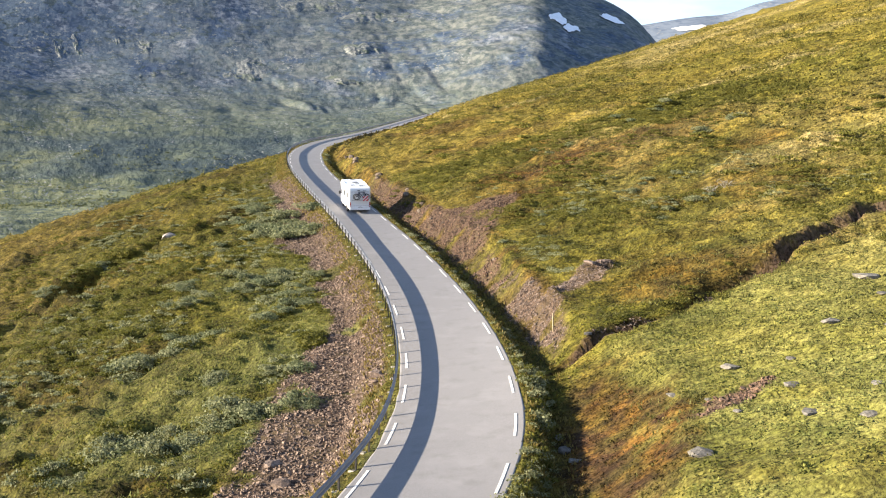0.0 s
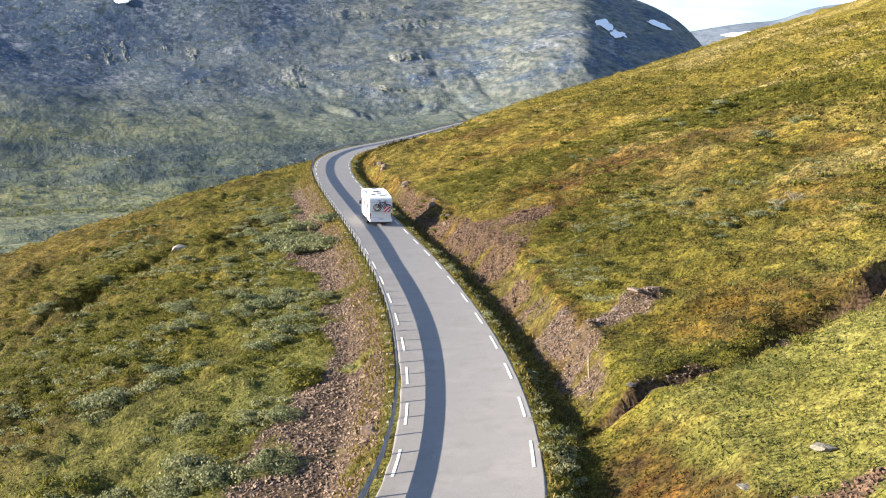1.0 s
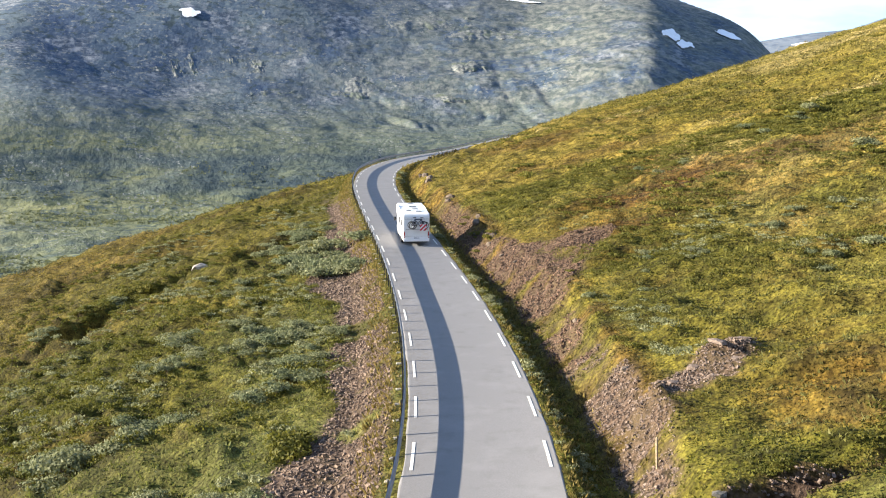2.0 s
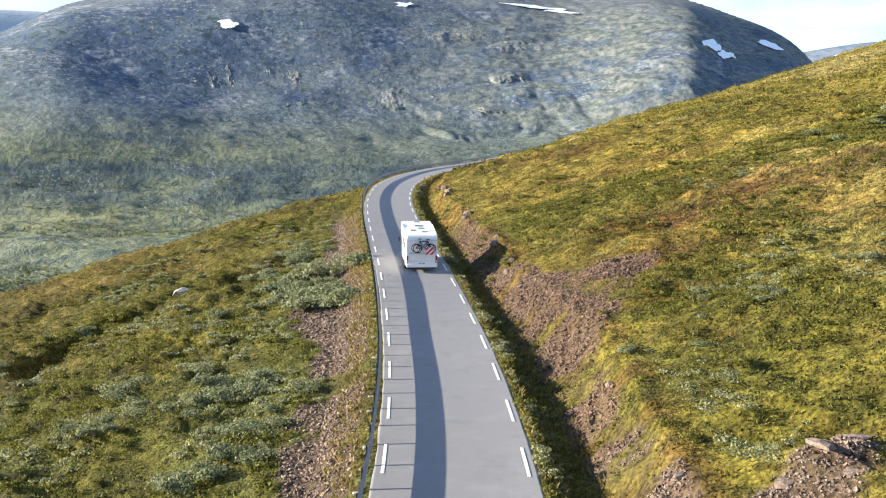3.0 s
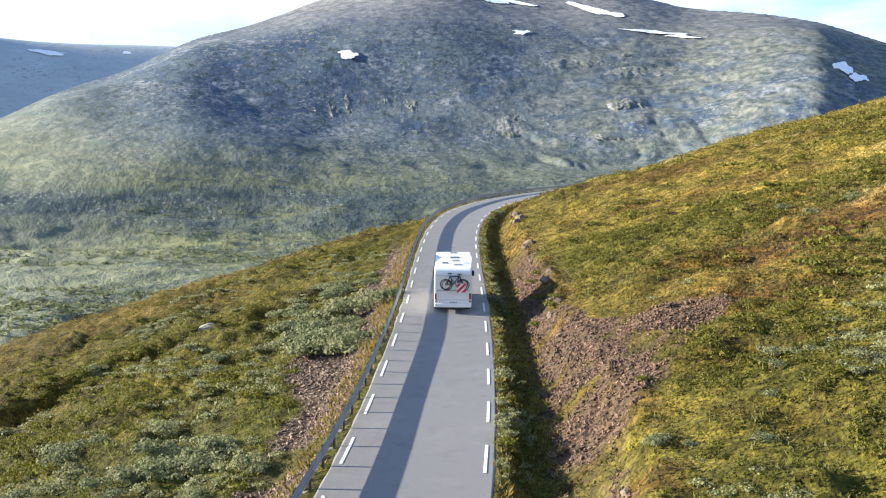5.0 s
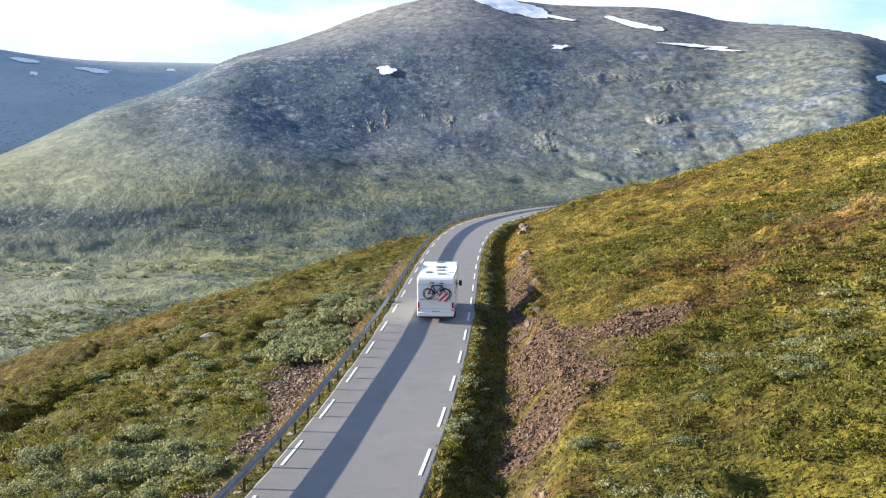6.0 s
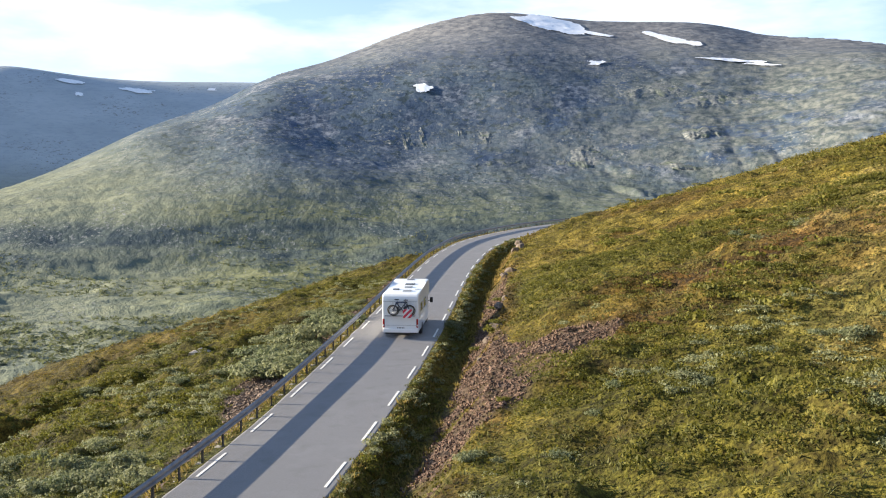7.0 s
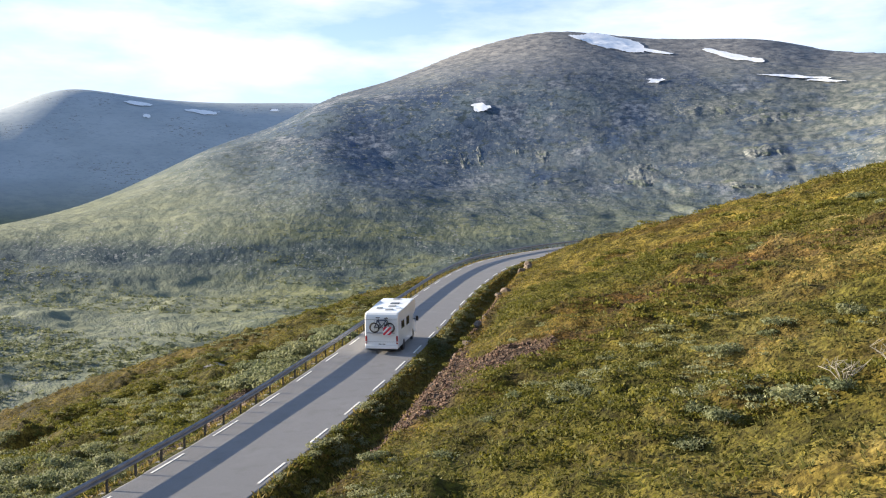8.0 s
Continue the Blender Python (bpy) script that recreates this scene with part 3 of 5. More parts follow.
    col = mixed(nt, thick.outputs[0], col, mixed(nt, noisy(nt, 22, 6, 0.38, 0.62, 0.65, coords=lay), (0.044, 0.062, 0.074), (0.082, 0.102, 0.094)))
    # bushes, turf steps and stones, one by one
    lay_x = nt.nodes.new("ShaderNodeSeparateXYZ")
    nt.links.new(lay, lay_x.inputs["Vector"])
    near_by = nt.nodes.new("ShaderNodeMath")
    near_by.operation = "MULTIPLY"
    nt.links.new(noisy(nt, 70, 5, 0.34, 0.56, 0.6, coords=lay), near_by.inputs[0])
    nt.links.new(ramp_of(nt, lay_x.outputs["X"], -900, -520), near_by.inputs[1])
    near_by = near_by.outputs[0]
    dots = mixed(nt, noisy(nt, 8, 4, 0.53, 0.58, 0.6, (0.75, 1.25, 1), lay), (1.06, 1.06, 1.05), (0.72, 0.76, 0.82))
    col = mixed(nt, mixed(nt, near_by, (0.22, 0.22, 0.22), (1, 1, 1)), col, mixed(nt, 1.0, col, dots, "MULTIPLY"))
    stones = nt.nodes.new("ShaderNodeMath")
    stones.operation = "MULTIPLY"
    nt.links.new(noisy(nt, 5.5, 3, 0.585, 0.63, 0.6, coords=lay), stones.inputs[0])
    nt.links.new(noisy(nt, 95, 5, 0.47, 0.60, 0.65, coords=lay), stones.inputs[1])
    col = mixed(nt, stones.outputs[0], col, (0.215, 0.222, 0.216))
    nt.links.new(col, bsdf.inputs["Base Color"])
    bsdf.inputs["Roughness"].default_value = 1.0
    bsdf.inputs["Specular IOR Level"].default_value = 0.05
    bumped(nt, bsdf, noisy(nt, 13, 6, 0.2, 0.8, 0.62, coords=lay), 0.55, 2.4)
    return mat


def make_rock(name, dark, light):
    mat, nt, bsdf = nodes_of(name)
    obj = nt.nodes.new("ShaderNodeNewGeometry")
    col = mixed(nt, noisy(nt, 0.15, 5), dark, light)
    tint = mixed(nt, obj.outputs["Random Per Island"], (0.6, 0.56, 0.54), (1.3, 1.25, 1.2))
    nt.links.new(mixed(nt, 1.0, col, tint, "MULTIPLY"), bsdf.inputs["Base Color"])
    bsdf.inputs["Roughness"].default_value = 0.9
    bumped(nt, bsdf, noisy(nt, 0.06, 5), 0.5, 0.02)
    return mat


def make_leaves(name, dark, light):
    mat, nt, bsdf = nodes_of(name)
    geo = nt.nodes.new("ShaderNodeNewGeometry")
    col = mixed(nt, geo.outputs["Random Per Island"], dark, light)
    info = nt.nodes.new("ShaderNodeObjectInfo")
    tint = mixed(nt, info.outputs["Random"], (0.75, 0.8, 0.75), (1.15, 1.1, 1.05))
    col = mixed(nt, 1.0, col, tint, "MULTIPLY")
    nt.links.new(col, bsdf.inputs["Base Color"])
    bsdf.inputs["Roughness"].default_value = 0.7
    bsdf.inputs["Specular IOR Level"].default_value = 0.25
    thin_leaf(nt, bsdf, col)
    return mat


GROUND, TUFTS, ASPHALT, PAINT, MOUNTAIN = make_ground(), make_tufts(), make_asphalt(), make_line_paint(), make_mountain()
SCREE = make_rock("scree_stone", (0.088, 0.064, 0.049), (0.240, 0.180, 0.140))
BOULDER = make_rock("pale_boulder", (0.075, 0.071, 0.062), (0.180, 0.172, 0.152))
WILLOW = make_leaves("willow_leaf", (0.098, 0.116, 0.050), (0.275, 0.290, 0.168))
BIRCH = make_leaves("dwarf_birch_leaf", (0.068, 0.073, 0.012), (0.182, 0.170, 0.028))
STEM = plain("shrub_stem", (0.10, 0.075, 0.05), 0.9)
GALVANISED = plain("galvanised_steel", (0.18, 0.188, 0.21), 0.5, 0.6, 0.2, 0.5)
POST_STEEL = plain("weathered_post", (0.045, 0.042, 0.040), 0.7, 0.3, 0.3, 0.2)
SNOW = plain("old_snow", (0.80, 0.82, 0.86), 0.6, 0, 0.06, 12.0)


# ---- mesh helpers ----
def quick_mesh(name, verts, faces, material, attrs=None, smooth=False):
    """A mesh from arrays of vertices (n, 3) and of triangles or quads (m, k)."""
    me = bpy.data.meshes.new(name)
    verts, faces = np.asarray(verts, np.float32), np.asarray(faces, np.int32)
    m, k = faces.shape
    me.vertices.add(len(verts))
    me.vertices.foreach_set("co", verts.ravel())
    me.loops.add(m * k)
    me.loops.foreach_set("vertex_index", faces.ravel())
    me.polygons.add(m)
    me.polygons.foreach_set("loop_start", np.arange(0, m * k, k, dtype=np.int32))
    me.polygons.foreach_set("use_smooth", np.full(m, smooth))
    for key, values in (attrs or {}).items():
        me.attributes.new(key, "FLOAT", "POINT").data.foreach_set("value", np.asarray(values, np.float32).ravel())
    me.materials.append(material)
    me.update(calc_edges=True)
    return me


def grid_faces(n, m, closed=False):
    i = np.arange(n * m).reshape(n, m)
    return np.stack([i[:-1, :-1], i[:-1, 1:], i[1:, 1:], i[1:, :-1]], -1).reshape(-1, 4)


def part(name, bm, material, parent, label="", smooth=False):
    """Links a bmesh as one mesh object under a thing or a part."""
    me = bpy.data.meshes.new(name)
    bm.to_mesh(me)
    bm.free()
    if smooth:
        me.polygons.foreach_set("use_smooth", np.ones(len(me.polygons), bool))
    me.materials.append(material)
    ob = new(name, me)
    ob.parent = parent
    return tagged(ob, label)


def steps(*spans):
    """Positions along a line from (start, stop, step) spans."""
    return np.unique(np.concatenate([np.arange(a, b, s) for a, b, s in spans]).round(4))


# ---- the hillside ----
ys = np.concatenate([steps((-60, 0, 6), (0, 22, 1.5), (22, 70, 0.33), (70, 140, 0.42), (140, 200, 0.8)), 200 + np.cumsum(0.8 * 1.03 ** np.arange(0, 86))])
ds = steps((-12, 14, 0.25), (14, 40, 0.45), (40, 90, 1.2), (-40, -12, 0.45), (-110, -40, 1.2))
ds = np.concatenate([-110 - np.cumsum(1.2 * 1.1 ** np.arange(0, 30))[::-1], ds, 90 + np.cumsum(1.2 * 1.08 ** np.arange(0, 40))])
YY, DD = np.meshgrid(ys, ds, indexing="ij")
XX = road_x(YY) + DD / heading(YY)
ZZ = np.maximum(land(XX, YY), -110)
lush_v, rust_v, scree_v, fresh_v, pale_v = cover(XX, YY)
hill_mesh = quick_mesh("hillside", np.stack([XX, YY, ZZ], -1).reshape(-1, 3), grid_faces(*XX.shape)[:, ::-1], GROUND,
                       {"lush": lush_v, "rust": rust_v, "scree": scree_v, "fresh": fresh_v, "pale": pale_v}, True)
ground = tagged(new("ground", hill_mesh), "sloping heath hillside of olive grass, rusty heather and bare stones", "hillside", kind="structure")

# ---- valley and mountains ----
az = np.concatenate([np.arange(-180, -76, 4.0), np.arange(-76, -55, 0.6), np.arange(-55, 24, 0.135), np.arange(24, 60, 1.5), np.arange(60, 181, 4.0)])
rs = np.concatenate([230 * 1.0085 ** np.arange(0, 130), 690 * 1.0066 ** np.arange(0, 212), 2790 * 1.012 ** np.arange(0, 48)])
RR, AA = np.meshgrid(rs, az, indexing="ij")
FX, FY, FZ = far_land(AA, RR)
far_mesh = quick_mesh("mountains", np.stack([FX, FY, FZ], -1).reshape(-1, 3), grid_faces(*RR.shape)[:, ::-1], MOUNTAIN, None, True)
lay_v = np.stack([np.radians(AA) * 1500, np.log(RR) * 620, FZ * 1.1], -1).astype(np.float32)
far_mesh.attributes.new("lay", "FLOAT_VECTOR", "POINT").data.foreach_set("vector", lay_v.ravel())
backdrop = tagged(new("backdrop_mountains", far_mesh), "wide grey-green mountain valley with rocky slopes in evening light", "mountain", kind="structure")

rng = np.random.default_rng(17)
THICKET = make_leaves("thicket_leaf", (0.104, 0.118, 0.064), (0.190, 0.194, 0.100))


def thicket_mesh(n, az0, az1, r0, r1, low, high):
    """Far low bushes, a handful of leaf masses each, along the bands where they grow."""
    a, r = rng.uniform(az0, az1, n), np.exp(rng.uniform(math.log(r0), math.log(r1), n))
    x, y, z = far_land(a, r)
    ok = (fbm(x * 0.5, y * 1.2, 70, 4, 151, 0.6) > -0.10 + 0.45 * rng.random(n)) & (z < 60) & (r > 0.8 * r0)
    x, y, z = x[ok], y[ok], z[ok]
    k = len(x)
    size = rng.uniform(low, high, k) * (0.7 + 0.6 * rng.random(k))
    off = rng.normal(size=(k, 7, 3)) * np.array([0.55, 0.55, 0.2]) * size[:, None, None]
    mid = np.stack([x, y, z + 0.25 * size], -1)[:, None] + off
    side = rng.normal(size=(k, 7, 3, 3)) * 0.42 * size[:, None, None, None]
    side[..., 2] *= 0.7
    v = (mid[:, :, None] + side).reshape(-1, 3)
    return quick_mesh("valley_thicket", v, np.arange(len(v)).reshape(-1, 3), THICKET)


tagged(new("valley_thicket", thicket_mesh(30000, -54, 8, 300, 950, 0.7, 2.0)), "dark green willow thicket scattered over the valley floor", "shrub", kind="stuff")

# ---- the road ----
def road_strip():
    yr = steps((-50, 130, 0.5), (130, 300, 1.0), (300, 600, 2.5))
    cols = []
    frac = np.array([-1.0, -1.0, -0.97, -0.5, 0, 0.5, 0.97, 1.0, 1.0])
    for k, q in enumerate(frac):
        half = np.where(q < 0, HALF, half_right(yr)) if q else np.full(len(yr), HALF)
        ragged = 0.07 * fbm(yr, yr * 0 + q * 9, 1.3, 3, 301) * (abs(q) == 1)
        d = q * half + ragged
        drop = 0.16 if k in (0, len(frac) - 1) else 0.012 * (abs(q) >= 0.97)
        c, s = heading(yr), np.sqrt(1 - heading(yr) ** 2) * np.sign(road_x(yr + 0.5) - road_x(yr - 0.5))
        cols.append(np.stack([road_x(yr) + d / c, yr, road_z(yr) - drop + cross(yr) * d], -1))
    v = np.stack(cols, 1)
    return quick_mesh("road", v.reshape(-1, 3), grid_faces(len(yr), len(frac))[:, ::-1], ASPHALT, None, True)


road = tagged(new("road", road_strip()), "narrow grey asphalt mountain road with dashed white edge lines", "road", kind="structure")


def on_road(y, d, up=0.0):
    return (float(road_x(y) + d / heading(y)), float(y), float(road_z(y) + cross(y) * d + up))


def edge_dash(y0, d, length=2.65):
    """One painted dash, laid along the road, a few millimetres thick."""
    bm = bmesh.new()
    rows = []
    for i in range(7):
        y = y0 + length * i / 6
        out = d if d < 0 else d + 0.2 * math.exp(-((y - 36) / 9.0) ** 2)
        rows.append([bm.verts.new(on_road(y, out + e, h)) for e, h in ((-0.056, 0.001), (-0.05, 0.006), (0.05, 0.006), (0.056, 0.001))])
    for a, b in zip(rows, rows[1:]):
        for i in range(3):
            bm.faces.new((a[i], a[i + 1], b[i + 1], b[i]))
    part("edge_line_dash", bm, PAINT, road)


for k in range(-3, 31):
    edge_dash(30.3 + 5.375 * k, -2.37)
    edge_dash(30.2 + 5.43 * k if k < 8 else 73.6 + 5.2 * (k - 8), 2.37)

# ---- the guard rail ----
guardrail = tagged(new("guardrail"), "galvanised steel guard rail on dark posts along the drop", "guardrail", kind="structure")
RAIL_D = -2.87
W_BEAM = [(0.0, 0.44), (0.045, 0.455), (0.075, 0.50), (0.075, 0.53), (0.015, 0.575), (0.015, 0.615), (0.075, 0.66), (0.075, 0.69), (0.045, 0.735), (0.0, 0.75)]


def beam_piece(y0, y1):
    bm = bmesh.new()
    n = 5
    for back in (0, 1):
        rows = []
        for i in range(n):
            y = y0 + (y1 - y0) * i / (n - 1)
            rows.append([bm.verts.new(on_road(y, RAIL_D + 0.02 + e - 0.012 * back, h)) for e, h in W_BEAM])
        for a, b in zip(rows, rows[1:]):
            for i in range(len(W_BEAM) - 1):
                bm.faces.new((a[i], a[i + 1], b[i + 1], b[i]))
    part("beam", bm, GALVANISED, guardrail)


def post_mesh():
    bm = bmesh.new()
    outline = [(-0.05, -0.03), (0.05, -0.03), (0.05, 0.03), (0.035, 0.03), (0.035, -0.018), (-0.035, -0.018), (-0.035, 0.03), (-0.05, 0.03)]
    low = [bm.verts.new((x, y, -0.5)) for x, y in outline]
    top = [bm.verts.new((x, y, 0.70)) for x, y in outline]
    for i in range(8):
        bm.faces.new((low[i], low[(i + 1) % 8], top[(i + 1) % 8], top[i]))
    bm.faces.new(top)
    me = bpy.data.meshes.new("post")
    bm.to_mesh(me)
    bm.free()
    me.materials.append(POST_STEEL)
    return me


POST = post_mesh()
yp = 17.9
joints = []
while yp < 500:
    ob = new("post", POST)
    ob.parent = guardrail
    lean = random.uniform(-1.5, 1.5)
    ob.matrix_basis = pose(*on_road(yp, RAIL_D - 0.045), lean, random.uniform(-1, 1), math.degrees(-math.atan2(float(road_x(yp + 0.5) - road_x(yp - 0.5)), 1.0)) + 90)
    joints.append(yp)
    yp += 2.0 * float(heading(yp))
FOOT = bpy.data.meshes.new("footing")
bm = bmesh.new()
bmesh.ops.create_cube(bm, size=1.0, matrix=Matrix.LocRotScale((0, 0.06, -0.07), None, (0.24, 0.26, 0.16)))
bmesh.ops.bevel(bm, geom=bm.edges[:], offset=0.03, segments=1, affect="EDGES")
bm.to_mesh(FOOT)
bm.free()
FOOT.materials.append(plain("pale_footing", (0.30, 0.27, 0.22), 0.9, 0, 0.4, 0.15))
for yp in joints[:80]:
    ob = new("footing", FOOT)
    ob.parent = guardrail
    ob.matrix_basis = pose(*on_road(yp, RAIL_D - 0.1 - random.uniform(0, 0.15), -0.09 - random.uniform(0, 0.07)), 0, random.uniform(-8, 8), math.degrees(-math.atan2(float(road_x(yp + 0.5) - road_x(yp - 0.5)), 1.0)) + 90 + random.uniform(-14, 14))
for a, b in zip(joints[::2], joints[2::2]):
    beam_piece(a - 0.15, b + 0.15)


# ---- what grows on the hillside ----
rng = np.random.default_rng(7)


def tuft_mesh(name, x, y, size, blades, material, spread=0.45):
    """Tufts of leaning blades at (x, y), one triangle a blade, as one mesh."""
    n = len(x)
    z = land(x, y) - 0.02
    lush, rust, _, fresh, pale = cover(x, y)
    a = rng.uniform(0, 2 * np.pi, (n, blades))
    s = size[:, None] * rng.uniform(0.6, 1.3, (n, blades))
    bx, by = x[:, None] + spread * s * np.cos(a), y[:, None] + spread * s * np.sin(a)
    turn = a + rng.uniform(-1.2, 1.2, (n, blades))
    w = 0.24 * s
    lean = rng.uniform(0.2, 0.9, (n, blades)) * s
    zz = np.broadcast_to(z[:, None], bx.shape)
    p0 = np.stack([bx - w * np.sin(turn), by + w * np.cos(turn), zz - 0.04], -1)
    p1 = np.stack([bx + w * np.sin(turn), by - w * np.cos(turn), zz - 0.04], -1)
    p2 = np.stack([bx + lean * np.cos(a), by + lean * np.sin(a), zz + s * rng.uniform(0.45, 0.9, (n, blades))], -1)
    v = np.stack([p0, p1, p2], 2).reshape(-1, 3)
    rep = blades * 3
    return quick_mesh(name, v, np.arange(len(v)).reshape(-1, 3), material, {"lush": np.repeat(lush, rep), "rust": np.repeat(rust, rep), "fresh": np.repeat(fresh, rep), "pale": np.repeat(pale, rep)})


def spots(n, y0, y1, d0, d1):
    y, d = rng.uniform(y0, y1, n), rng.uniform(d0, d1, n)
    return road_x(y) + d / heading(y), y, d


def growing(n, y0, y1, d0, d1, bare=0.35):
    """Random places where the ground is not stone, road or rail."""
    x, y, d = spots(n, y0, y1, d0, d1)
    scree = cover(x, y)[2]
    ok = (scree < bare + 0.3 * rng.random(n)) & (to_gully(x, y)[0] > 0.8) & (to_gully(x, y, BROOK)[0] > 0.7) & ((d < -3.0) | (d > half_right(y) + 0.12))
    return x[ok], y[ok]


def mat_mesh(name, x, y, size, leaves, material):
    """Low cushions of small leaf clumps in all directions, as one mesh."""
    n = len(x)
    lush, rust, _, fresh, pale = cover(x, y)
    a, q = rng.uniform(0, 2 * np.pi, (n, leaves)), np.sqrt(rng.random((n, leaves)))
    s = size[:, None] * np.ones((1, leaves))
    px, py = x[:, None] + s * q * np.cos(a), y[:, None] + s * q * np.sin(a)
    pz = land(px, py) + s * (1.05 - q * q) * rng.uniform(0.04, 0.78, (n, leaves))
    p = np.stack([px, py, pz], -1)
    nrm = np.stack([q * np.cos(a), q * np.sin(a), np.full(q.shape, 0.7)], -1) + rng.normal(scale=0.45, size=(n, leaves, 3))
    nrm /= np.linalg.norm(nrm, axis=-1)[..., None]
    side = np.cross(nrm, rng.normal(size=(n, leaves, 3)))
    side /= np.linalg.norm(side, axis=-1)[..., None]
    up = np.cross(nrm, side)
    k = (s * rng.uniform(0.13, 0.27, (n, leaves)))[..., None]
    v = np.stack([p - side * k - up * k * 0.5, p + side * k - up * k * 0.5, p + up * k], 2).reshape(-1, 3)
    rep = leaves * 3
    return quick_mesh(name, v, np.arange(len(v)).reshape(-1, 3), material, {"lush": np.repeat(lush, rep), "rust": np.repeat(rust, rep), "fresh": np.repeat(fresh, rep), "pale": np.repeat(pale, rep)})


xa, ya = growing(57000, 24, 95, -40, 34)
xb, yb = growing(44000, 95, 165, -70, 48)
xc, yc = growing(17000, 165, 330, -60, 100)
xe, ye = growing(14000, 60, 200, 34, 110)
xc, yc = np.concatenate([xc, xe]), np.concatenate([yc, ye])
xs, ys_ = np.concatenate([xa, xb, xc]), np.concatenate([ya, yb, yc])
big = np.concatenate([rng.uniform(0.12, 0.30, len(xa)), rng.uniform(0.18, 0.40, len(xb)), rng.uniform(0.35, 0.8, len(xc))])
grass = tagged(new("heather_tufts", mat_mesh("heather_tufts", xs, ys_, big, 7, TUFTS)), "olive and golden heather and grass cushions over the hillside", "grass", kind="stuff")
# dry grass along both shoulders
xg, yg = growing(3600, 20, 190, -4.5, -2.98, 2.0)
xh, yh = growing(5200, 20, 190, 2.75, 5.0, 2.0)
xg, yg = np.concatenate([xg, xh]), np.concatenate([yg, yh])
DRY = make_leaves("dry_grass", (0.10, 0.082, 0.02), (0.28, 0.22, 0.07))
# longer blades that stand out of the heath
xk, yk = growing(20000, 30, 110, 7, 36, 0.3)
xl, yl = growing(9000, 30, 105, -34, -6, 0.3)
BLADES = make_leaves("heath_grass", (0.104, 0.106, 0.028), (0.215, 0.206, 0.072))
GREEN_BLADES = make_leaves("slope_grass", (0.100, 0.116, 0.026), (0.240, 0.244, 0.066))
tagged(new("heath_grass", tuft_mesh("heath_grass", xk, yk, rng.uniform(0.08, 0.19, len(xk)), 5, BLADES)), "light yellow-green grass blades among the heather", "grass", kind="stuff")
tagged(new("slope_grass", tuft_mesh("slope_grass", xl, yl, rng.uniform(0.10, 0.26, len(xl)), 5, GREEN_BLADES)), "fresh green grass blades on the lower slope", "grass", kind="stuff")
verge = tagged(new("verge_grass", tuft_mesh("verge_grass", xg, yg, rng.uniform(0.11, 0.27, len(xg)), 6, DRY)), "pale dry grass on the road's shoulders", "grass", kind="stuff")


def crown(seed, radius, height, leaves, leaf, lobes=7):
    """Leaf sprays on the lobes of a low shrub: vertices (n, 3, 3)."""
    r = np.random.default_rng(seed)
    ang = r.uniform(0, 2 * np.pi, lobes)
    off = radius * 0.62 * np.sqrt(r.random(lobes))
    mid = np.stack([off * np.cos(ang), off * np.sin(ang), height * r.uniform(0.35, 0.62, lobes)], -1)
    rad = radius * r.uniform(0.32, 0.55, lobes)
    pick = r.integers(0, lobes, leaves)
    way = r.normal(size=(leaves, 3))
    way[:, 2] = np.abs(way[:, 2]) * 1.1 - 0.35
    way /= np.linalg.norm(way, axis=1)[:, None]
    p = mid[pick] + way * (rad[pick] * r.uniform(0.6, 1.08, leaves))[:, None] * np.array([1, 1, height / radius * 0.75])
    p[:, 2] = np.maximum(p[:, 2], 0.02)
    nrm = way + r.normal(scale=0.5, size=(leaves, 3))
    nrm /= np.linalg.norm(nrm, axis=1)[:, None]
    side = np.cross(nrm, r.normal(size=(leaves, 3)))
    side /= np.linalg.norm(side, axis=1)[:, None]
    up = np.cross(nrm, side)
    s = leaf * r.uniform(0.6, 1.4, leaves)[:, None]
    return np.stack([p - side * s - up * s * 0.5, p + side * s - up * s * 0.5, p + up * s * 0.9], 1)


def shrub(name, seed, radius, height, leaves, leaf, material, label):
    """A low shrub: bare stems, with the foliage as its part."""
    r = random.Random(seed)
    bm = bmesh.new()
    for _ in range(7):
        a, lean = r.uniform(0, 6.28), r.uniform(0.2, 0.7) * radius
        tip = Vector((math.cos(a) * lean, math.sin(a) * lean, height * r.uniform(0.5, 0.85)))
        ring = []
        for q, w in ((-0.15, 0.022), (0.55, 0.014), (1.0, 0.004)):
            c = tip * q + Vector((0, 0, 0.06 * height * math.sin(q * 3)))
            ring.append([bm.verts.new(c + Vector((math.cos(k * 2.094) * w, math.sin(k * 2.094) * w, 0))) for k in range(3)])
        for lo, hi in zip(ring, ring[1:]):
            for k in range(3):
                bm.faces.new((lo[k], lo[(k + 1) % 3], hi[(k + 1) % 3], hi[k]))
    me = bpy.data.meshes.new(name)
    bm.to_mesh(me)
    bm.free()
    me.materials.append(STEM)
    ob = tagged(new(name, me), label, "shrub", name.replace("_", " ") + "s on the slope")
    v = crown(seed, radius, height, leaves, leaf)
    leafy = new("foliage", quick_mesh("foliage", v.reshape(-1, 3), np.arange(len(v) * 3).reshape(-1, 3), material))
    leafy.parent = ob
    return ob


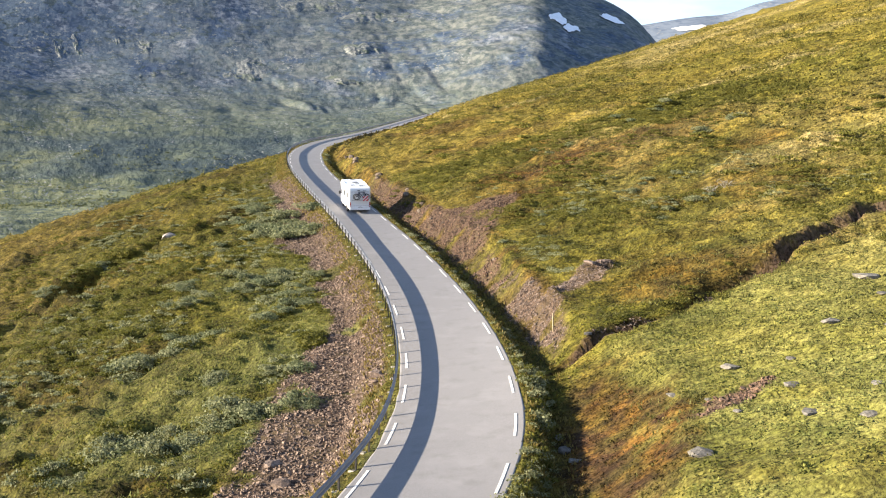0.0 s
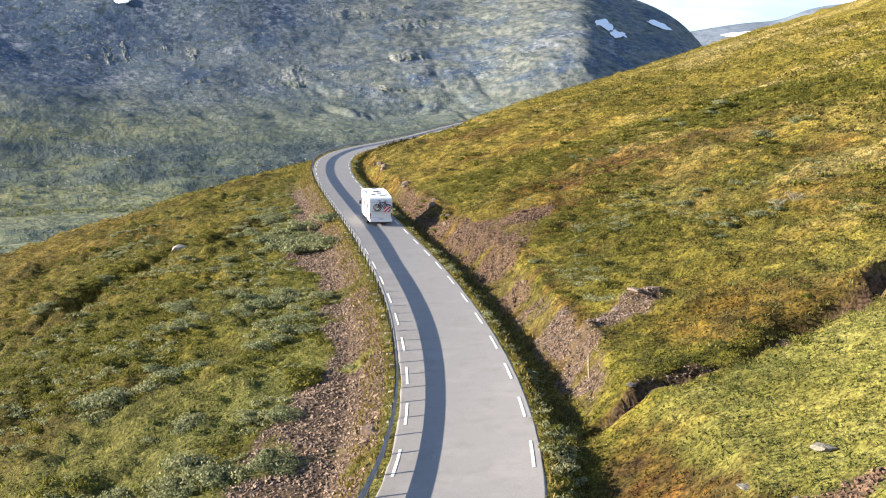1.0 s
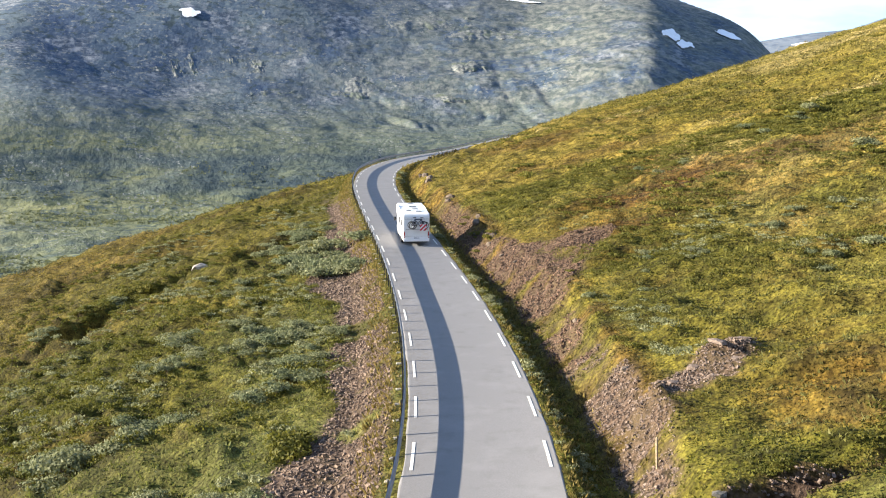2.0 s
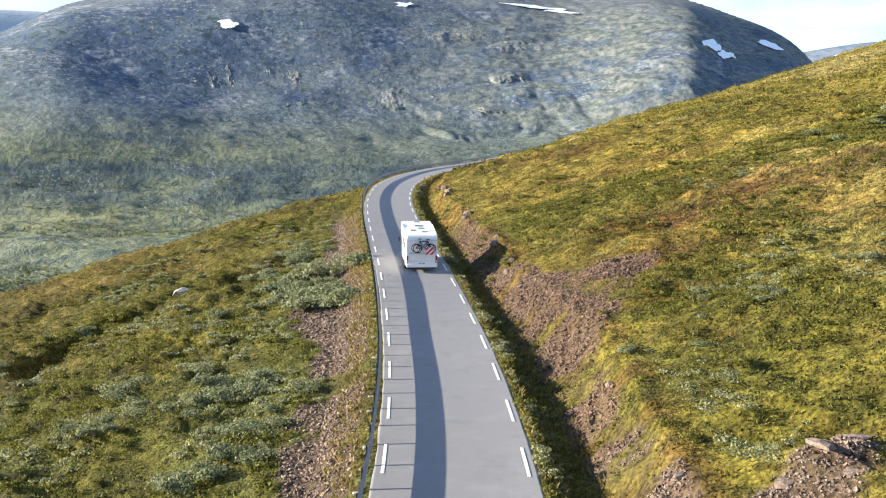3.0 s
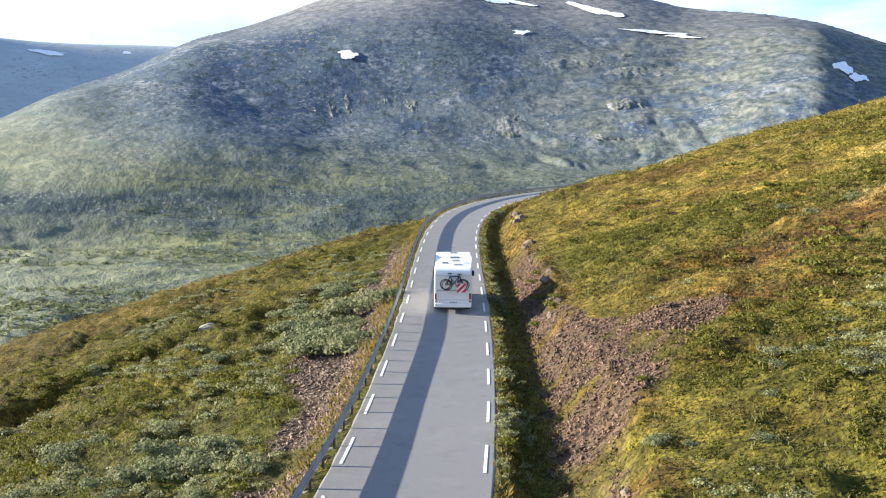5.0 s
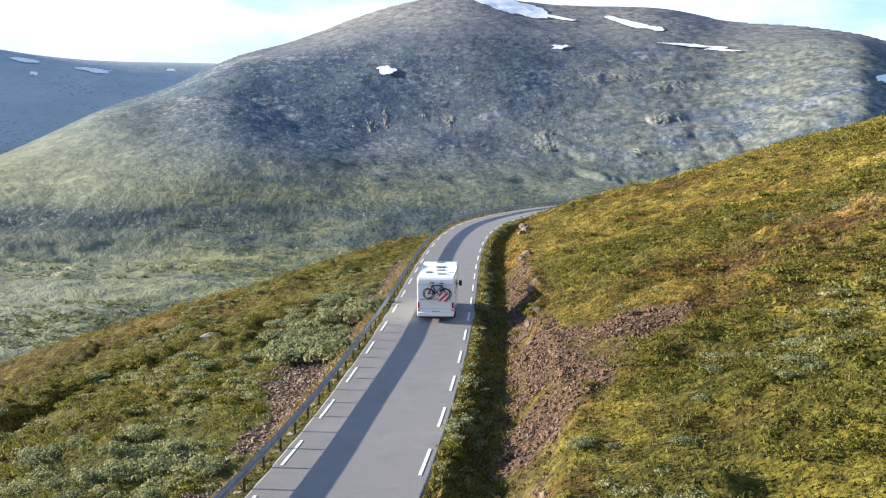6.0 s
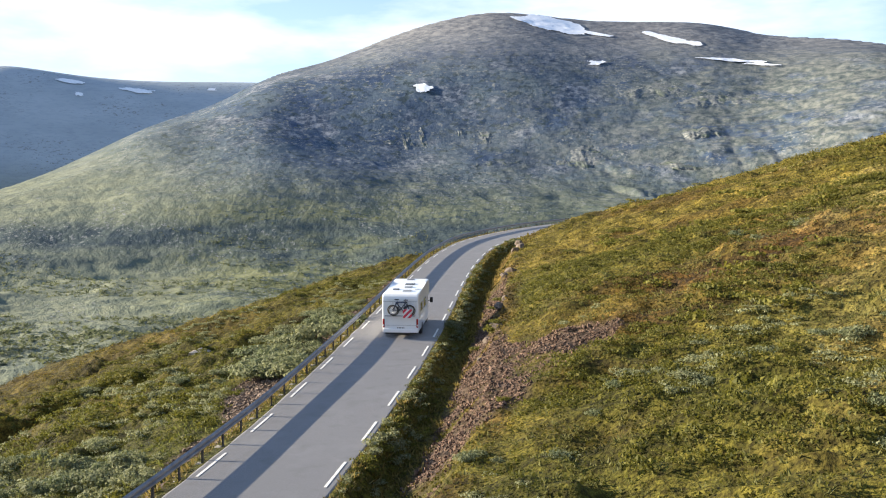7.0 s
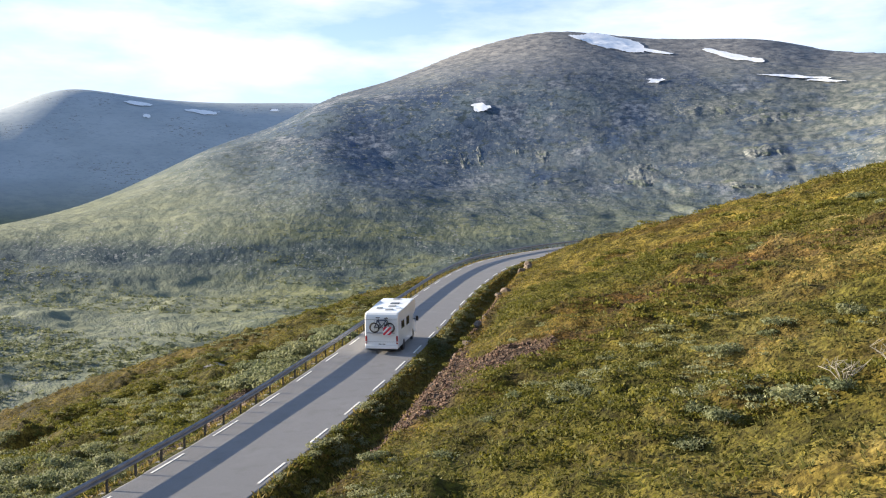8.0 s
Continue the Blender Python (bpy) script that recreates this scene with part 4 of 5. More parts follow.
def plant(kinds, groups):
    """Sets shrubs in loose groups of (x, y, spread, count, size)."""
    used = set()
    for gx, gy, spread, count, size in groups:
        for _ in range(count):
            a, q = random.uniform(0, 6.28), spread * math.sqrt(random.random())
            x, y = gx + q * math.cos(a) * 1.2, gy + q * math.sin(a)
            s = size * random.uniform(0.55, 1.15)
            m = Matrix.LocRotScale((x, y, float(land(x, y)) - 0.05), Euler((0, 0, random.uniform(0, 6.28))), (s, s, s * random.uniform(0.8, 1.05)))
            k = random.randrange(len(kinds))
            if k in used:
                copy_thing(kinds[k], m @ Matrix.Diagonal((1 / kinds[k].scale[0], 1 / kinds[k].scale[1], 1 / kinds[k].scale[2], 1)))
            else:
                kinds[k].matrix_basis = m
                used.add(k)


willows = [shrub("willow_shrub", 10 + i, 1.1 + 0.12 * i, 0.95, 640, 0.075, WILLOW, "grey-green willow shrub spreading low among the heather") for i in range(4)]
plant(willows, [(-41, 97.2, 1.5, 5, 0.8), (-37.6, 105.7, 1.5, 5, 0.8), (-17.9, 102.9, 3.4, 18, 1.35), (-23, 117, 3.0, 10, 1.0), (-14.4, 94.3, 1.8, 12, 1.3), (-16.5, 98, 2.2, 10, 1.2), (-19.5, 62.9, 2.2, 10, 1.05), (-17.3, 65.5, 1.8, 7, 0.95), (-10.1, 46.7, 1.6, 9, 1.0),
                (-16, 47.3, 2.0, 9, 0.95), (-13, 45, 1.4, 6, 0.9), (-7.2, 46.1, 0.7, 4, 0.8), (-8.5, 53.4, 1.3, 5, 0.7), (-13.7, 55.2, 1.5, 6, 0.7), (-11.4, 66.9, 2.0, 8, 0.8), (-18, 44.8, 1.5, 4, 0.7),
                (-21, 95.4, 2.2, 8, 0.8), (-14.7, 78.8, 1.8, 10, 0.9), (-20.2, 82.2, 2.5, 8, 0.8), (-15.5, 76.4, 1.5, 6, 0.8), (-10.9, 75.4, 1.2, 4, 0.6), (-20.5, 75.4, 2.0, 6, 0.7), (-11.8, 72, 1.5, 6, 0.8),
                (-22.6, 111.3, 3.0, 9, 0.9), (-25, 124, 2.0, 5, 0.8), (22, 108.7, 2.5, 6, 0.8), (14, 77.8, 4.5, 8, 0.42), (26.1, 94, 2.5, 6, 0.8), (12.1, 105.7, 2.0, 4, 0.6), (6.7, 73, 2.0, 4, 0.4), (9.9, 77.2, 3.0, 7, 0.42),
                (12, 79, 3.5, 9, 0.45), (19.6, 69.4, 1.2, 2, 0.7), (17, 79, 2.0, 5, 0.6), (16.8, 69.7, 1.5, 4, 0.6)])
birches = [shrub("dwarf_birch", 30 + i, 0.85 + 0.15 * i, 0.62, 480, 0.065, BIRCH, "dark green dwarf birch bush low on the hillside") for i in range(3)]
plant(birches, [(-2.7, 97.5, 0.6, 4, 0.8), (-3.8, 101.5, 0.6, 3, 0.7), (-5.2, 107, 0.6, 3, 0.6), (-43, 94.2, 1.6, 8, 1.1), (-39.4, 102.7, 1.6, 8, 1.1), (-37.2, 108.7, 1.4, 8, 1.1), (-25, 115, 1.4, 6, 0.9), (-44.9, 88.2, 1.6, 6, 1.1), (-35.9, 107.2, 2.0, 8, 1.0), (-31.9, 116.2, 2.0, 6, 0.9), (-23.5, 62.2, 1.6, 5, 0.9), (-36.4, 105.1, 3.0, 9, 1.0), (-7.6, 58.3, 1.0, 5, 1.1), (-40.7, 103.3, 3.0, 7, 1.0), (-28, 78, 2.5, 6, 0.8), (-26, 90, 2.5, 6, 0.8),
                (5.6, 63, 0.8, 2, 0.8), (37.6, 84.8, 2.0, 5, 0.9), (25.4, 93.3, 3.0, 8, 0.9), (17, 52.6, 1.2, 4, 0.6), (8.7, 48.6, 0.8, 3, 0.5), (-0.2, 127.2, 1.8, 6, 0.9), (10.2, 146.8, 1.5, 4, 0.9), (5.1, 79, 1.2, 3, 0.6),
                (18, 61, 2.0, 4, 0.6), (21, 72, 2.0, 4, 0.6), (-17, 86, 2.0, 5, 0.8), (14, 92, 2.0, 4, 0.7), (-3, 118, 1.5, 3, 0.6)])


def scrub(name, x, y, size, leaves, leaf, material, label, flat=0.62):
    """Many small bushes that nobody could count, as one mesh."""
    kinds = [crown(60 + i, 1.0, flat, leaves, leaf, 5) for i in range(6)]
    z = land(x, y) - 0.03
    sheets = []
    for i in range(len(x)):
        c, s = math.cos(i * 2.4), math.sin(i * 2.4)
        sheets.append(kinds[i % 6] @ np.array([[c, s, 0], [-s, c, 0], [0, 0, 1]]) * size[i] + np.array([x[i], y[i], z[i]]))
    v = np.concatenate(sheets).reshape(-1, 3)
    return tagged(new(name, quick_mesh(name, v, np.arange(len(v)).reshape(-1, 3), material)), label, "shrub", kind="stuff")


def patchy(n, y0, y1, d0, d1, seed, level):
    x, y = growing(n, y0, y1, d0, d1, 0.3)
    ok = fbm(x, y, 6, 3, seed) > level
    return x[ok], y[ok]


x1, y1 = patchy(3200, 26, 135, -30, -5, 401, 0.10)
scrub("willow_scrub", x1, y1, rng.uniform(0.3, 0.7, len(x1)), 100, 0.10, WILLOW, "small grey willow scrub among grass")
x2, y2 = patchy(6000, 26, 140, -38, -6, 411, 0.10)
x3, y3 = patchy(7000, 46, 104, 8, 40, 412, 0.17)
xq, yq = growing(5200, 98, 120, 8, 46, 0.3)
belt = yq + 0.12 * (xq - 5) + 5.0 * fbm(xq, yq, 13, 3, 207)
ok = (belt > 101) & (belt < 116) & (fbm(xq, yq, 5, 3, 413) > -0.25)
x3, y3 = np.concatenate([x3, xq[ok]]), np.concatenate([y3, yq[ok]])
x4, y4 = growing(3600, 60, 190, 14, 80, 0.3)
ok = fbm(x4 * 0.45, y4, 5, 3, 415) > 0.26
x4, y4 = x4[ok], y4[ok]
x5, y5 = patchy(1100, 62, 114, -29, -14, 417, -0.12)
x2, y2 = np.concatenate([x2, x5]), np.concatenate([y2, y5])
scrub("birch_scrub", x2, y2, rng.uniform(0.3, 0.8, len(x2)), 84, 0.085, BIRCH, "dark low birch and bilberry scrub on the slope", 0.5)
BILBERRY = make_leaves("bilberry_leaf", (0.058, 0.064, 0.010), (0.166, 0.153, 0.026))
scrub("bilberry_scrub", x3, y3, rng.uniform(0.3, 0.75, len(x3)), 66, 0.074, BILBERRY, "fresh green bilberry and birch scrub on the uphill heath", 0.5)
scrub("upper_scrub", x4, y4, rng.uniform(0.6, 1.3, len(x4)), 70, 0.095, BIRCH, "dark green scrub patches high on the hillside", 0.5)
x4, y4 = patchy(2600, 48, 90, 8, 30, 421, 0.27)
scrub("pale_scrub", x4, y4, rng.uniform(0.25, 0.55, len(x4)), 70, 0.08, WILLOW, "pale willow sprigs in the uphill heath", 0.5)
# the ditch's bushes beside the asphalt
yd = rng.uniform(26, 165, 900)
dd = half_right(yd) + rng.uniform(0.22, 1.15, 900)
xd = road_x(yd) + dd / heading(yd)
sz = rng.uniform(0.2, 0.48, 900) * (0.7 + 0.5 * (fbm(xd, yd, 5, 2, 431) > -0.1))
half_n = 520
scrub("ditch_willow", xd[:half_n], yd[:half_n], sz[:half_n], 110, 0.09, WILLOW, "grey willow bushes along the roadside ditch", 0.8)
scrub("ditch_birch", xd[half_n:], yd[half_n:], sz[half_n:], 100, 0.09, BIRCH, "green bushes along the roadside ditch", 0.8)


# ---- the motorhome ----
WHITE_PAINT = plain("white_gelcoat", (0.78, 0.79, 0.80), 0.3, 0, 0.03, 1.5, 0.4)
GREY_TRIM = plain("grey_trim", (0.30, 0.31, 0.32), 0.5)
BLACK_TRIM = plain("black_plastic", (0.02, 0.02, 0.022), 0.5)
RUBBER = plain("tyre_rubber", (0.018, 0.018, 0.018), 0.85)
ALLOY = plain("wheel_alloy", (0.45, 0.46, 0.48), 0.35, 0.8)
RED_LAMP = plain("red_lamp", (0.30, 0.010, 0.014), 0.2, 0, 0.1, 0.1, 0.6)
RED_FILM = plain("red_reflective", (0.55, 0.03, 0.06), 0.4)
WHITE_FILM = plain("white_reflective", (0.75, 0.74, 0.74), 0.4)
TINTED = plain("tinted_glass", (0.016, 0.020, 0.026), 0.08, 0, 0.1, 0.5, 0.5)
SMOKED = plain("smoked_hatch", (0.09, 0.10, 0.11), 0.25)
PLATE_INK = plain("plate_ink", (0.04, 0.04, 0.045), 0.5)
BIKE_PAINT = plain("black_bike_frame", (0.03, 0.03, 0.035), 0.35, 0.2)
BIKE_BLUE = plain("dark_blue_bike_frame", (0.03, 0.045, 0.09), 0.35, 0.2)


def box(bm, c, s, bevel=0.0, segments=2):
    made = bmesh.ops.create_cube(bm, size=1.0, matrix=Matrix.LocRotScale(c, None, s))
    if bevel:
        edges = {e for v in made["verts"] for e in v.link_edges}
        bmesh.ops.bevel(bm, geom=list(edges), offset=bevel, segments=segments, affect="EDGES", profile=0.6)
    return bm


def boxed(c, s, bevel=0.0):
    return box(bmesh.new(), c, s, bevel)


def extruded(profile, half, bevel=0.0):
    """A side outline of (y, z) drawn across the vehicle's width."""
    bm = bmesh.new()
    a = [bm.verts.new((-half, y, z)) for y, z in profile]
    b = [bm.verts.new((half, y, z)) for y, z in profile]
    caps = [bm.faces.new(a), bm.faces.new(b[::-1])]
    for i in range(len(profile)):
        j = (i + 1) % len(profile)
        bm.faces.new((a[j], a[i], b[i], b[j]))
    if bevel:
        bmesh.ops.bevel(bm, geom=[e for f in caps for e in f.edges], offset=bevel, segments=3, affect="EDGES", profile=0.6)
    bmesh.ops.recalc_face_normals(bm, faces=bm.faces)
    return bm


def tube(bm, points, r, n=6):
    pts = [Vector(p) for p in points]
    rings = []
    for i, p in enumerate(pts):
        way = (pts[min(i + 1, len(pts) - 1)] - pts[max(i - 1, 0)]).normalized()
        s = way.orthogonal().normalized()
        u = way.cross(s)
        rings.append([bm.verts.new(p + (s * math.cos(k * 2 * math.pi / n) + u * math.sin(k * 2 * math.pi / n)) * r) for k in range(n)])
    for lo, hi in zip(rings, rings[1:]):
        for k in range(n):
            bm.faces.new((lo[k], lo[(k + 1) % n], hi[(k + 1) % n], hi[k]))
    bm.faces.new(rings[0][::-1])
    bm.faces.new(rings[-1])
    return bm


def ring(bm, c, big_r, small, axis, n=28, m=8, wide=1.0):
    """A torus round the x or y axis; wide stretches it along that axis."""
    rows = []
    for i in range(n):
        a = 2 * math.pi * i / n
        row = []
        for k in range(m):
            b = 2 * math.pi * k / m
            q, e = big_r + small * math.cos(b), small * wide * math.sin(b)
            p = (e, q * math.cos(a), q * math.sin(a)) if axis == "x" else (q * math.cos(a), e, q * math.sin(a))
            row.append(bm.verts.new(Vector(c) + Vector(p)))
        rows.append(row)
    for i in range(n):
        for k in range(m):
            bm.faces.new((rows[i][k], rows[i][(k + 1) % m], rows[(i + 1) % n][(k + 1) % m], rows[(i + 1) % n][k]))
    return bm


def disc(bm, c, r, half, n=20):
    bmesh.ops.create_cone(bm, cap_ends=True, segments=n, radius1=r, radius2=r * 0.85, depth=2 * half,
                          matrix=Matrix.Translation(c) @ Matrix.Rotation(math.pi / 2, 4, "Y"))
    return bm


VAN_Y, VAN_D = 98.3, 0.5
_vy = VAN_Y + 3.4
_turn = math.degrees(-math.atan2(float(road_x(_vy + 3) - road_x(_vy - 3)), 6.0))
_tilt = math.degrees(math.atan2(float(road_z(_vy + 3) - road_z(_vy - 3)), 6.0))
van = tagged(new("motorhome"), "white coachbuilt motorhome with bicycles on its rear wall", "motorhome")
VAN_POSE = pose(*on_road(VAN_Y, VAN_D, 0.004), _tilt, 0, _turn)
VAN_POSE = VAN_POSE @ Matrix.Scale(0.95, 4)
van.matrix_basis = VAN_POSE

body = part("body", extruded([(0, 0.42), (0.0, 2.52), (0.05, 2.68), (0.16, 2.79), (0.34, 2.84), (4.25, 2.87), (4.7, 3.03), (5.55, 3.04), (5.95, 2.94), (6.18, 2.66), (6.12, 2.25), (5.8, 2.02), (5.0, 1.95), (4.9, 0.42)], 1.15, 0.11), WHITE_PAINT, van)
part("seam", boxed((0, -0.006, 2.36), (2.16, 0.014, 0.025)), GREY_TRIM, body)
part("seam", boxed((0, -0.006, 0.86), (2.10, 0.014, 0.018)), GREY_TRIM, body)
cab = part("cab", extruded([(4.88, 0.36), (4.88, 2.02), (5.82, 2.02), (6.42, 1.32), (6.95, 1.12), (7.12, 0.85), (7.12, 0.36)], 0.98, 0.06), WHITE_PAINT, van, "white cab with a sloping bonnet")
part("windscreen", extruded([(5.86, 2.0), (6.40, 1.37), (6.44, 1.40), (5.90, 2.03)], 0.86), TINTED, cab, "dark windscreen")
for sx in (-1, 1):
    part("cab_window", boxed((sx * 0.985, 5.55, 1.62), (0.02, 0.75, 0.46), 0.008), TINTED, cab, "dark side window")
part("chassis", boxed((0, 3.2, 0.36), (1.9, 6.2, 0.16), 0.02), BLACK_TRIM, van, "black underbody")
part("bumper", boxed((0, -0.03, 0.52), (2.26, 0.14, 0.24), 0.05), WHITE_PAINT, van)
part("skirt", boxed((0, 0.06, 0.36), (2.0, 0.1, 0.1), 0.02), BLACK_TRIM, van)
for sx in (-1, 1):
    lamp = part("tail_lamp", boxed((sx * 1.06, -0.02, 1.0), (0.12, 0.08, 0.56), 0.05), RED_LAMP, van, "tall red tail lamp")
    part("lens", boxed((sx * 1.07, -0.062, 0.86), (0.08, 0.012, 0.10), 0.004), WHITE_FILM, lamp, "white reversing lens")
    arm = part("mirror", box(tube(bmesh.new(), [(sx * 0.98, 5.85, 1.5), (sx * 1.2, 5.9, 1.52), (sx * 1.3, 5.92, 1.52)], 0.025), (sx * 1.3, 5.9, 1.55), (0.2, 0.1, 0.36), 0.03), BLACK_TRIM, van, "black wing mirror")
    for wy, wh in ((1.5, 0.5), (3.2, 0.55)):
        win = part("side_window", boxed((sx * 1.153, wy, 1.85), (0.03, 0.9, wh), 0.012), TINTED, van, "dark tinted side window")
        part("window_frame", box(box(boxed((sx * 1.156, wy, 1.85 + wh / 2 + 0.015), (0.03, 0.98, 0.035)), (sx * 1.156, wy, 1.85 - wh / 2 - 0.015), (0.03, 0.98, 0.035)), (sx * 1.156, wy + 0.47, 1.85), (0.03, 0.04, wh + 0.02)), GREY_TRIM, win)
    for wy in (1.75, 5.75):
        arch = part("wheel_arch", disc(bmesh.new(), (sx * (1.11 if wy < 3 else 0.95), wy, 0.42), 0.42, 0.05), BLACK_TRIM, van)
        wheel = part("wheel", ring(bmesh.new(), (sx * (1.05 if wy < 3 else 0.9), wy, 0.335), 0.25, 0.085, "x", wide=1.2), RUBBER, van, "black tyre", True)
        part("rim", disc(bmesh.new(), (sx * (1.12 if wy < 3 else 0.97), wy, 0.335), 0.19, 0.02), ALLOY, wheel, "silver wheel rim")
part("entry_door", boxed((1.155, 4.25, 1.42), (0.025, 0.62, 1.75), 0.01), WHITE_PAINT, van)
hatches = [(0.10, 4.05, 0.62, 0.5, SMOKED), (0.16, 2.75, 0.5, 0.4, GREY_TRIM), (-0.50, 1.75, 0.42, 0.24, SMOKED), (0.30, 1.15, 0.52, 0.4, GREY_TRIM), (0.80, 1.9, 0.32, 0.3, WHITE_PAINT)]
for hx, hy, sx, sy, mat in hatches:
    hatch = part("roof_hatch", boxed((hx, hy, 2.885), (sx, sy, 0.09), 0.03), mat, van, "raised roof hatch")
    part("hatch_frame", boxed((hx, hy, 2.857), (sx + 0.1, sy + 0.1, 0.03), 0.01), WHITE_PAINT, hatch)
part("roof_vent", box(boxed((0.0, 5.1, 3.055), (0.5, 0.34, 0.06), 0.02), (0.0, 5.1, 3.09), (0.3, 0.2, 0.03), 0.01), GREY_TRIM, van)
plate = part("number_plate", boxed((0.02, -0.012, 0.70), (0.54, 0.02, 0.13), 0.006), WHITE_FILM, van, "white plate with dark bars")
for i in range(5):
    part("plate_bar", boxed((-0.17 + i * 0.095, -0.025, 0.70), (0.055, 0.006, 0.075)), PLATE_INK, plate)
rack = bmesh.new()
for sx in (-0.45, 0.45):
    tube(rack, [(sx, -0.02, 2.3), (sx, -0.10, 2.33), (sx, -0.12, 1.56), (sx, -0.5, 1.51)], 0.016)
for dy in (-0.2, -0.42):
    tube(rack, [(-0.95, dy, 1.51), (0.98, dy, 1.51)], 0.022)
part("bicycle_rack", rack, ALLOY, van, "aluminium bicycle rack")
sign = part("warning_panel", boxed((0.52, -0.545, 1.70), (0.56, 0.012, 0.56), 0.004), WHITE_FILM, van, "white panel with slanting red stripes")
for k in (-1, 0, 1):
    bm = bmesh.new()
    poly = []
    for q0, q1 in ((-0.28, 0.28),):
        w = 0.10
        c = k * 0.36
        pts = []
        for off in (-w, w):
            seg = []
            for q in (-0.28, 0.28):
                seg.append((q, q + c + off))
            pts.append(seg)
        (a0, a1), (b0, b1) = pts
        poly = [a0, a1, b1, b0]

    def clip(shape, axis, limit, keep_low):
        out = []
        for (p, q) in zip(shape, shape[1:] + shape[:1]):
            inp, inq = (p[axis] <= limit) == keep_low or p[axis] == limit, (q[axis] <= limit) == keep_low or q[axis] == limit
            if inp:
                out.append(p)
            if inp != inq:
                f = (limit - p[axis]) / (q[axis] - p[axis])
                out.append((p[0] + f * (q[0] - p[0]), p[1] + f * (q[1] - p[1])))
        return out
    poly = clip(clip(poly, 1, 0.275, True), 1, -0.275, False)
    if len(poly) > 2:
        front = [bm.verts.new((0.52 + px, -0.556, 1.70 + pz)) for px, pz in poly]
        back = [bm.verts.new((0.52 + px, -0.549, 1.70 + pz)) for px, pz in poly]
        bm.faces.new(front)
        for i in range(len(poly)):
            j = (i + 1) % len(poly)
            bm.faces.new((front[i], back[i], back[j], front[j]))
        part("stripe", bm, RED_FILM, sign, "red slanting stripe")


def bicycle(dy, x0, paint, label, flip=1):
    """A bicycle that hangs on the rack, side on to the rear wall."""
    bike = tagged(new("bicycle"), label, "bicycle", "bicycles on the rack")
    bike.matrix_basis = VAN_POSE @ pose(x0, dy, 1.53, 0, 0, 0 if flip > 0 else 180)
    r = 0.335
    for wx in (-0.52, 0.52):
        tyre = part("wheel", ring(bmesh.new(), (wx, 0, r), r - 0.03, 0.034, "y", 30, 6), RUBBER, bike, "", True)
        spokes = ring(bmesh.new(), (wx, 0, r), r - 0.055, 0.009, "y", 30, 5)
        for k in range(10):
            a = k * math.pi / 5
            tube(spokes, [(wx, 0, r), (wx + math.cos(a) * (r - 0.05), 0, r + math.sin(a) * (r - 0.05))], 0.0035, 3)
        part("rim", spokes, ALLOY, tyre)
    fr = bmesh.new()
    head, seat, crank, rear, fork = (0.36, 0, 0.86), (-0.2, 0, 0.84), (-0.08, 0, 0.30), (-0.52, 0, r), (0.52, 0, r)
    for a, b in ((head, seat), (head, crank), (seat, crank), (rear, crank), (rear, seat), (head, fork)):
        tube(fr, [a, b], 0.03)
    part("frame", fr, paint, bike)
    part("saddle", box(tube(bmesh.new(), [seat, (-0.23, 0, 0.98)], 0.014), (-0.25, 0, 1.0), (0.27, 0.13, 0.05), 0.02), BLACK_TRIM, bike)
    part("handlebar", tube(bmesh.new(), [(0.30, -0.05, 1.04), (0.34, -0.03, 1.0), (0.35, 0, 0.99), (0.34, 0.03, 1.0), (0.30, 0.05, 1.04)], 0.014), BLACK_TRIM, bike)
    part("crankset", ring(bmesh.new(), crank, 0.085, 0.012, "y", 18, 5), ALLOY, bike)
    return bike


bicycle(-0.2, 0.06, BIKE_PAINT, "black bicycle strapped to the motorhome's rear rack")
bicycle(-0.42, 0.16, BIKE_BLUE, "dark blue bicycle on the outer rail of the rack", -1)


# ---- stones, stake and snow ----
def stone_shape(seed, flat=0.6):
    """An angular stone, one metre across: a cube cut and pushed about."""
    r = random.Random(seed)
    bm = bmesh.new()
    bmesh.ops.create_icosphere(bm, subdivisions=1, radius=0.5)
    for v in bm.verts:
        v.co *= r.uniform(0.72, 1.18)
        v.co.x, v.co.y, v.co.z = v.co.x * 1.25, v.co.y, v.co.z * flat
    for _ in range(3):
        n = Vector((r.uniform(-1, 1), r.uniform(-1, 1), r.uniform(0, 1))).normalized()
        geom = bm.verts[:] + bm.edges[:] + bm.faces[:]
        cut = bmesh.ops.bisect_plane(bm, geom=geom, plane_co=n * 0.33, plane_no=n, clear_outer=True)
        edges = [e for e in cut["geom_cut"] if isinstance(e, bmesh.types.BMEdge)]
        bmesh.ops.contextual_create(bm, geom=edges)
    bmesh.ops.triangulate(bm, faces=bm.faces[:])
    return bm


def boulder(x, y, size, seed, label, material=None, flat=0.6, sink=0.25, lean=0):
    me = bpy.data.meshes.new("rock")
    bm = stone_shape(seed, flat)
    bm.to_mesh(me)
    bm.free()
    me.materials.append(material or BOULDER)
    ob = tagged(new("rock", me), label, "rock", "rocks on the hillside")
    ob.matrix_basis = Matrix.LocRotScale((x, y, float(land(x, y)) + size * flat * (0.5 - sink)), Euler((radians(lean), radians(lean * 0.4), seed * 1.3)), (size, size, size))


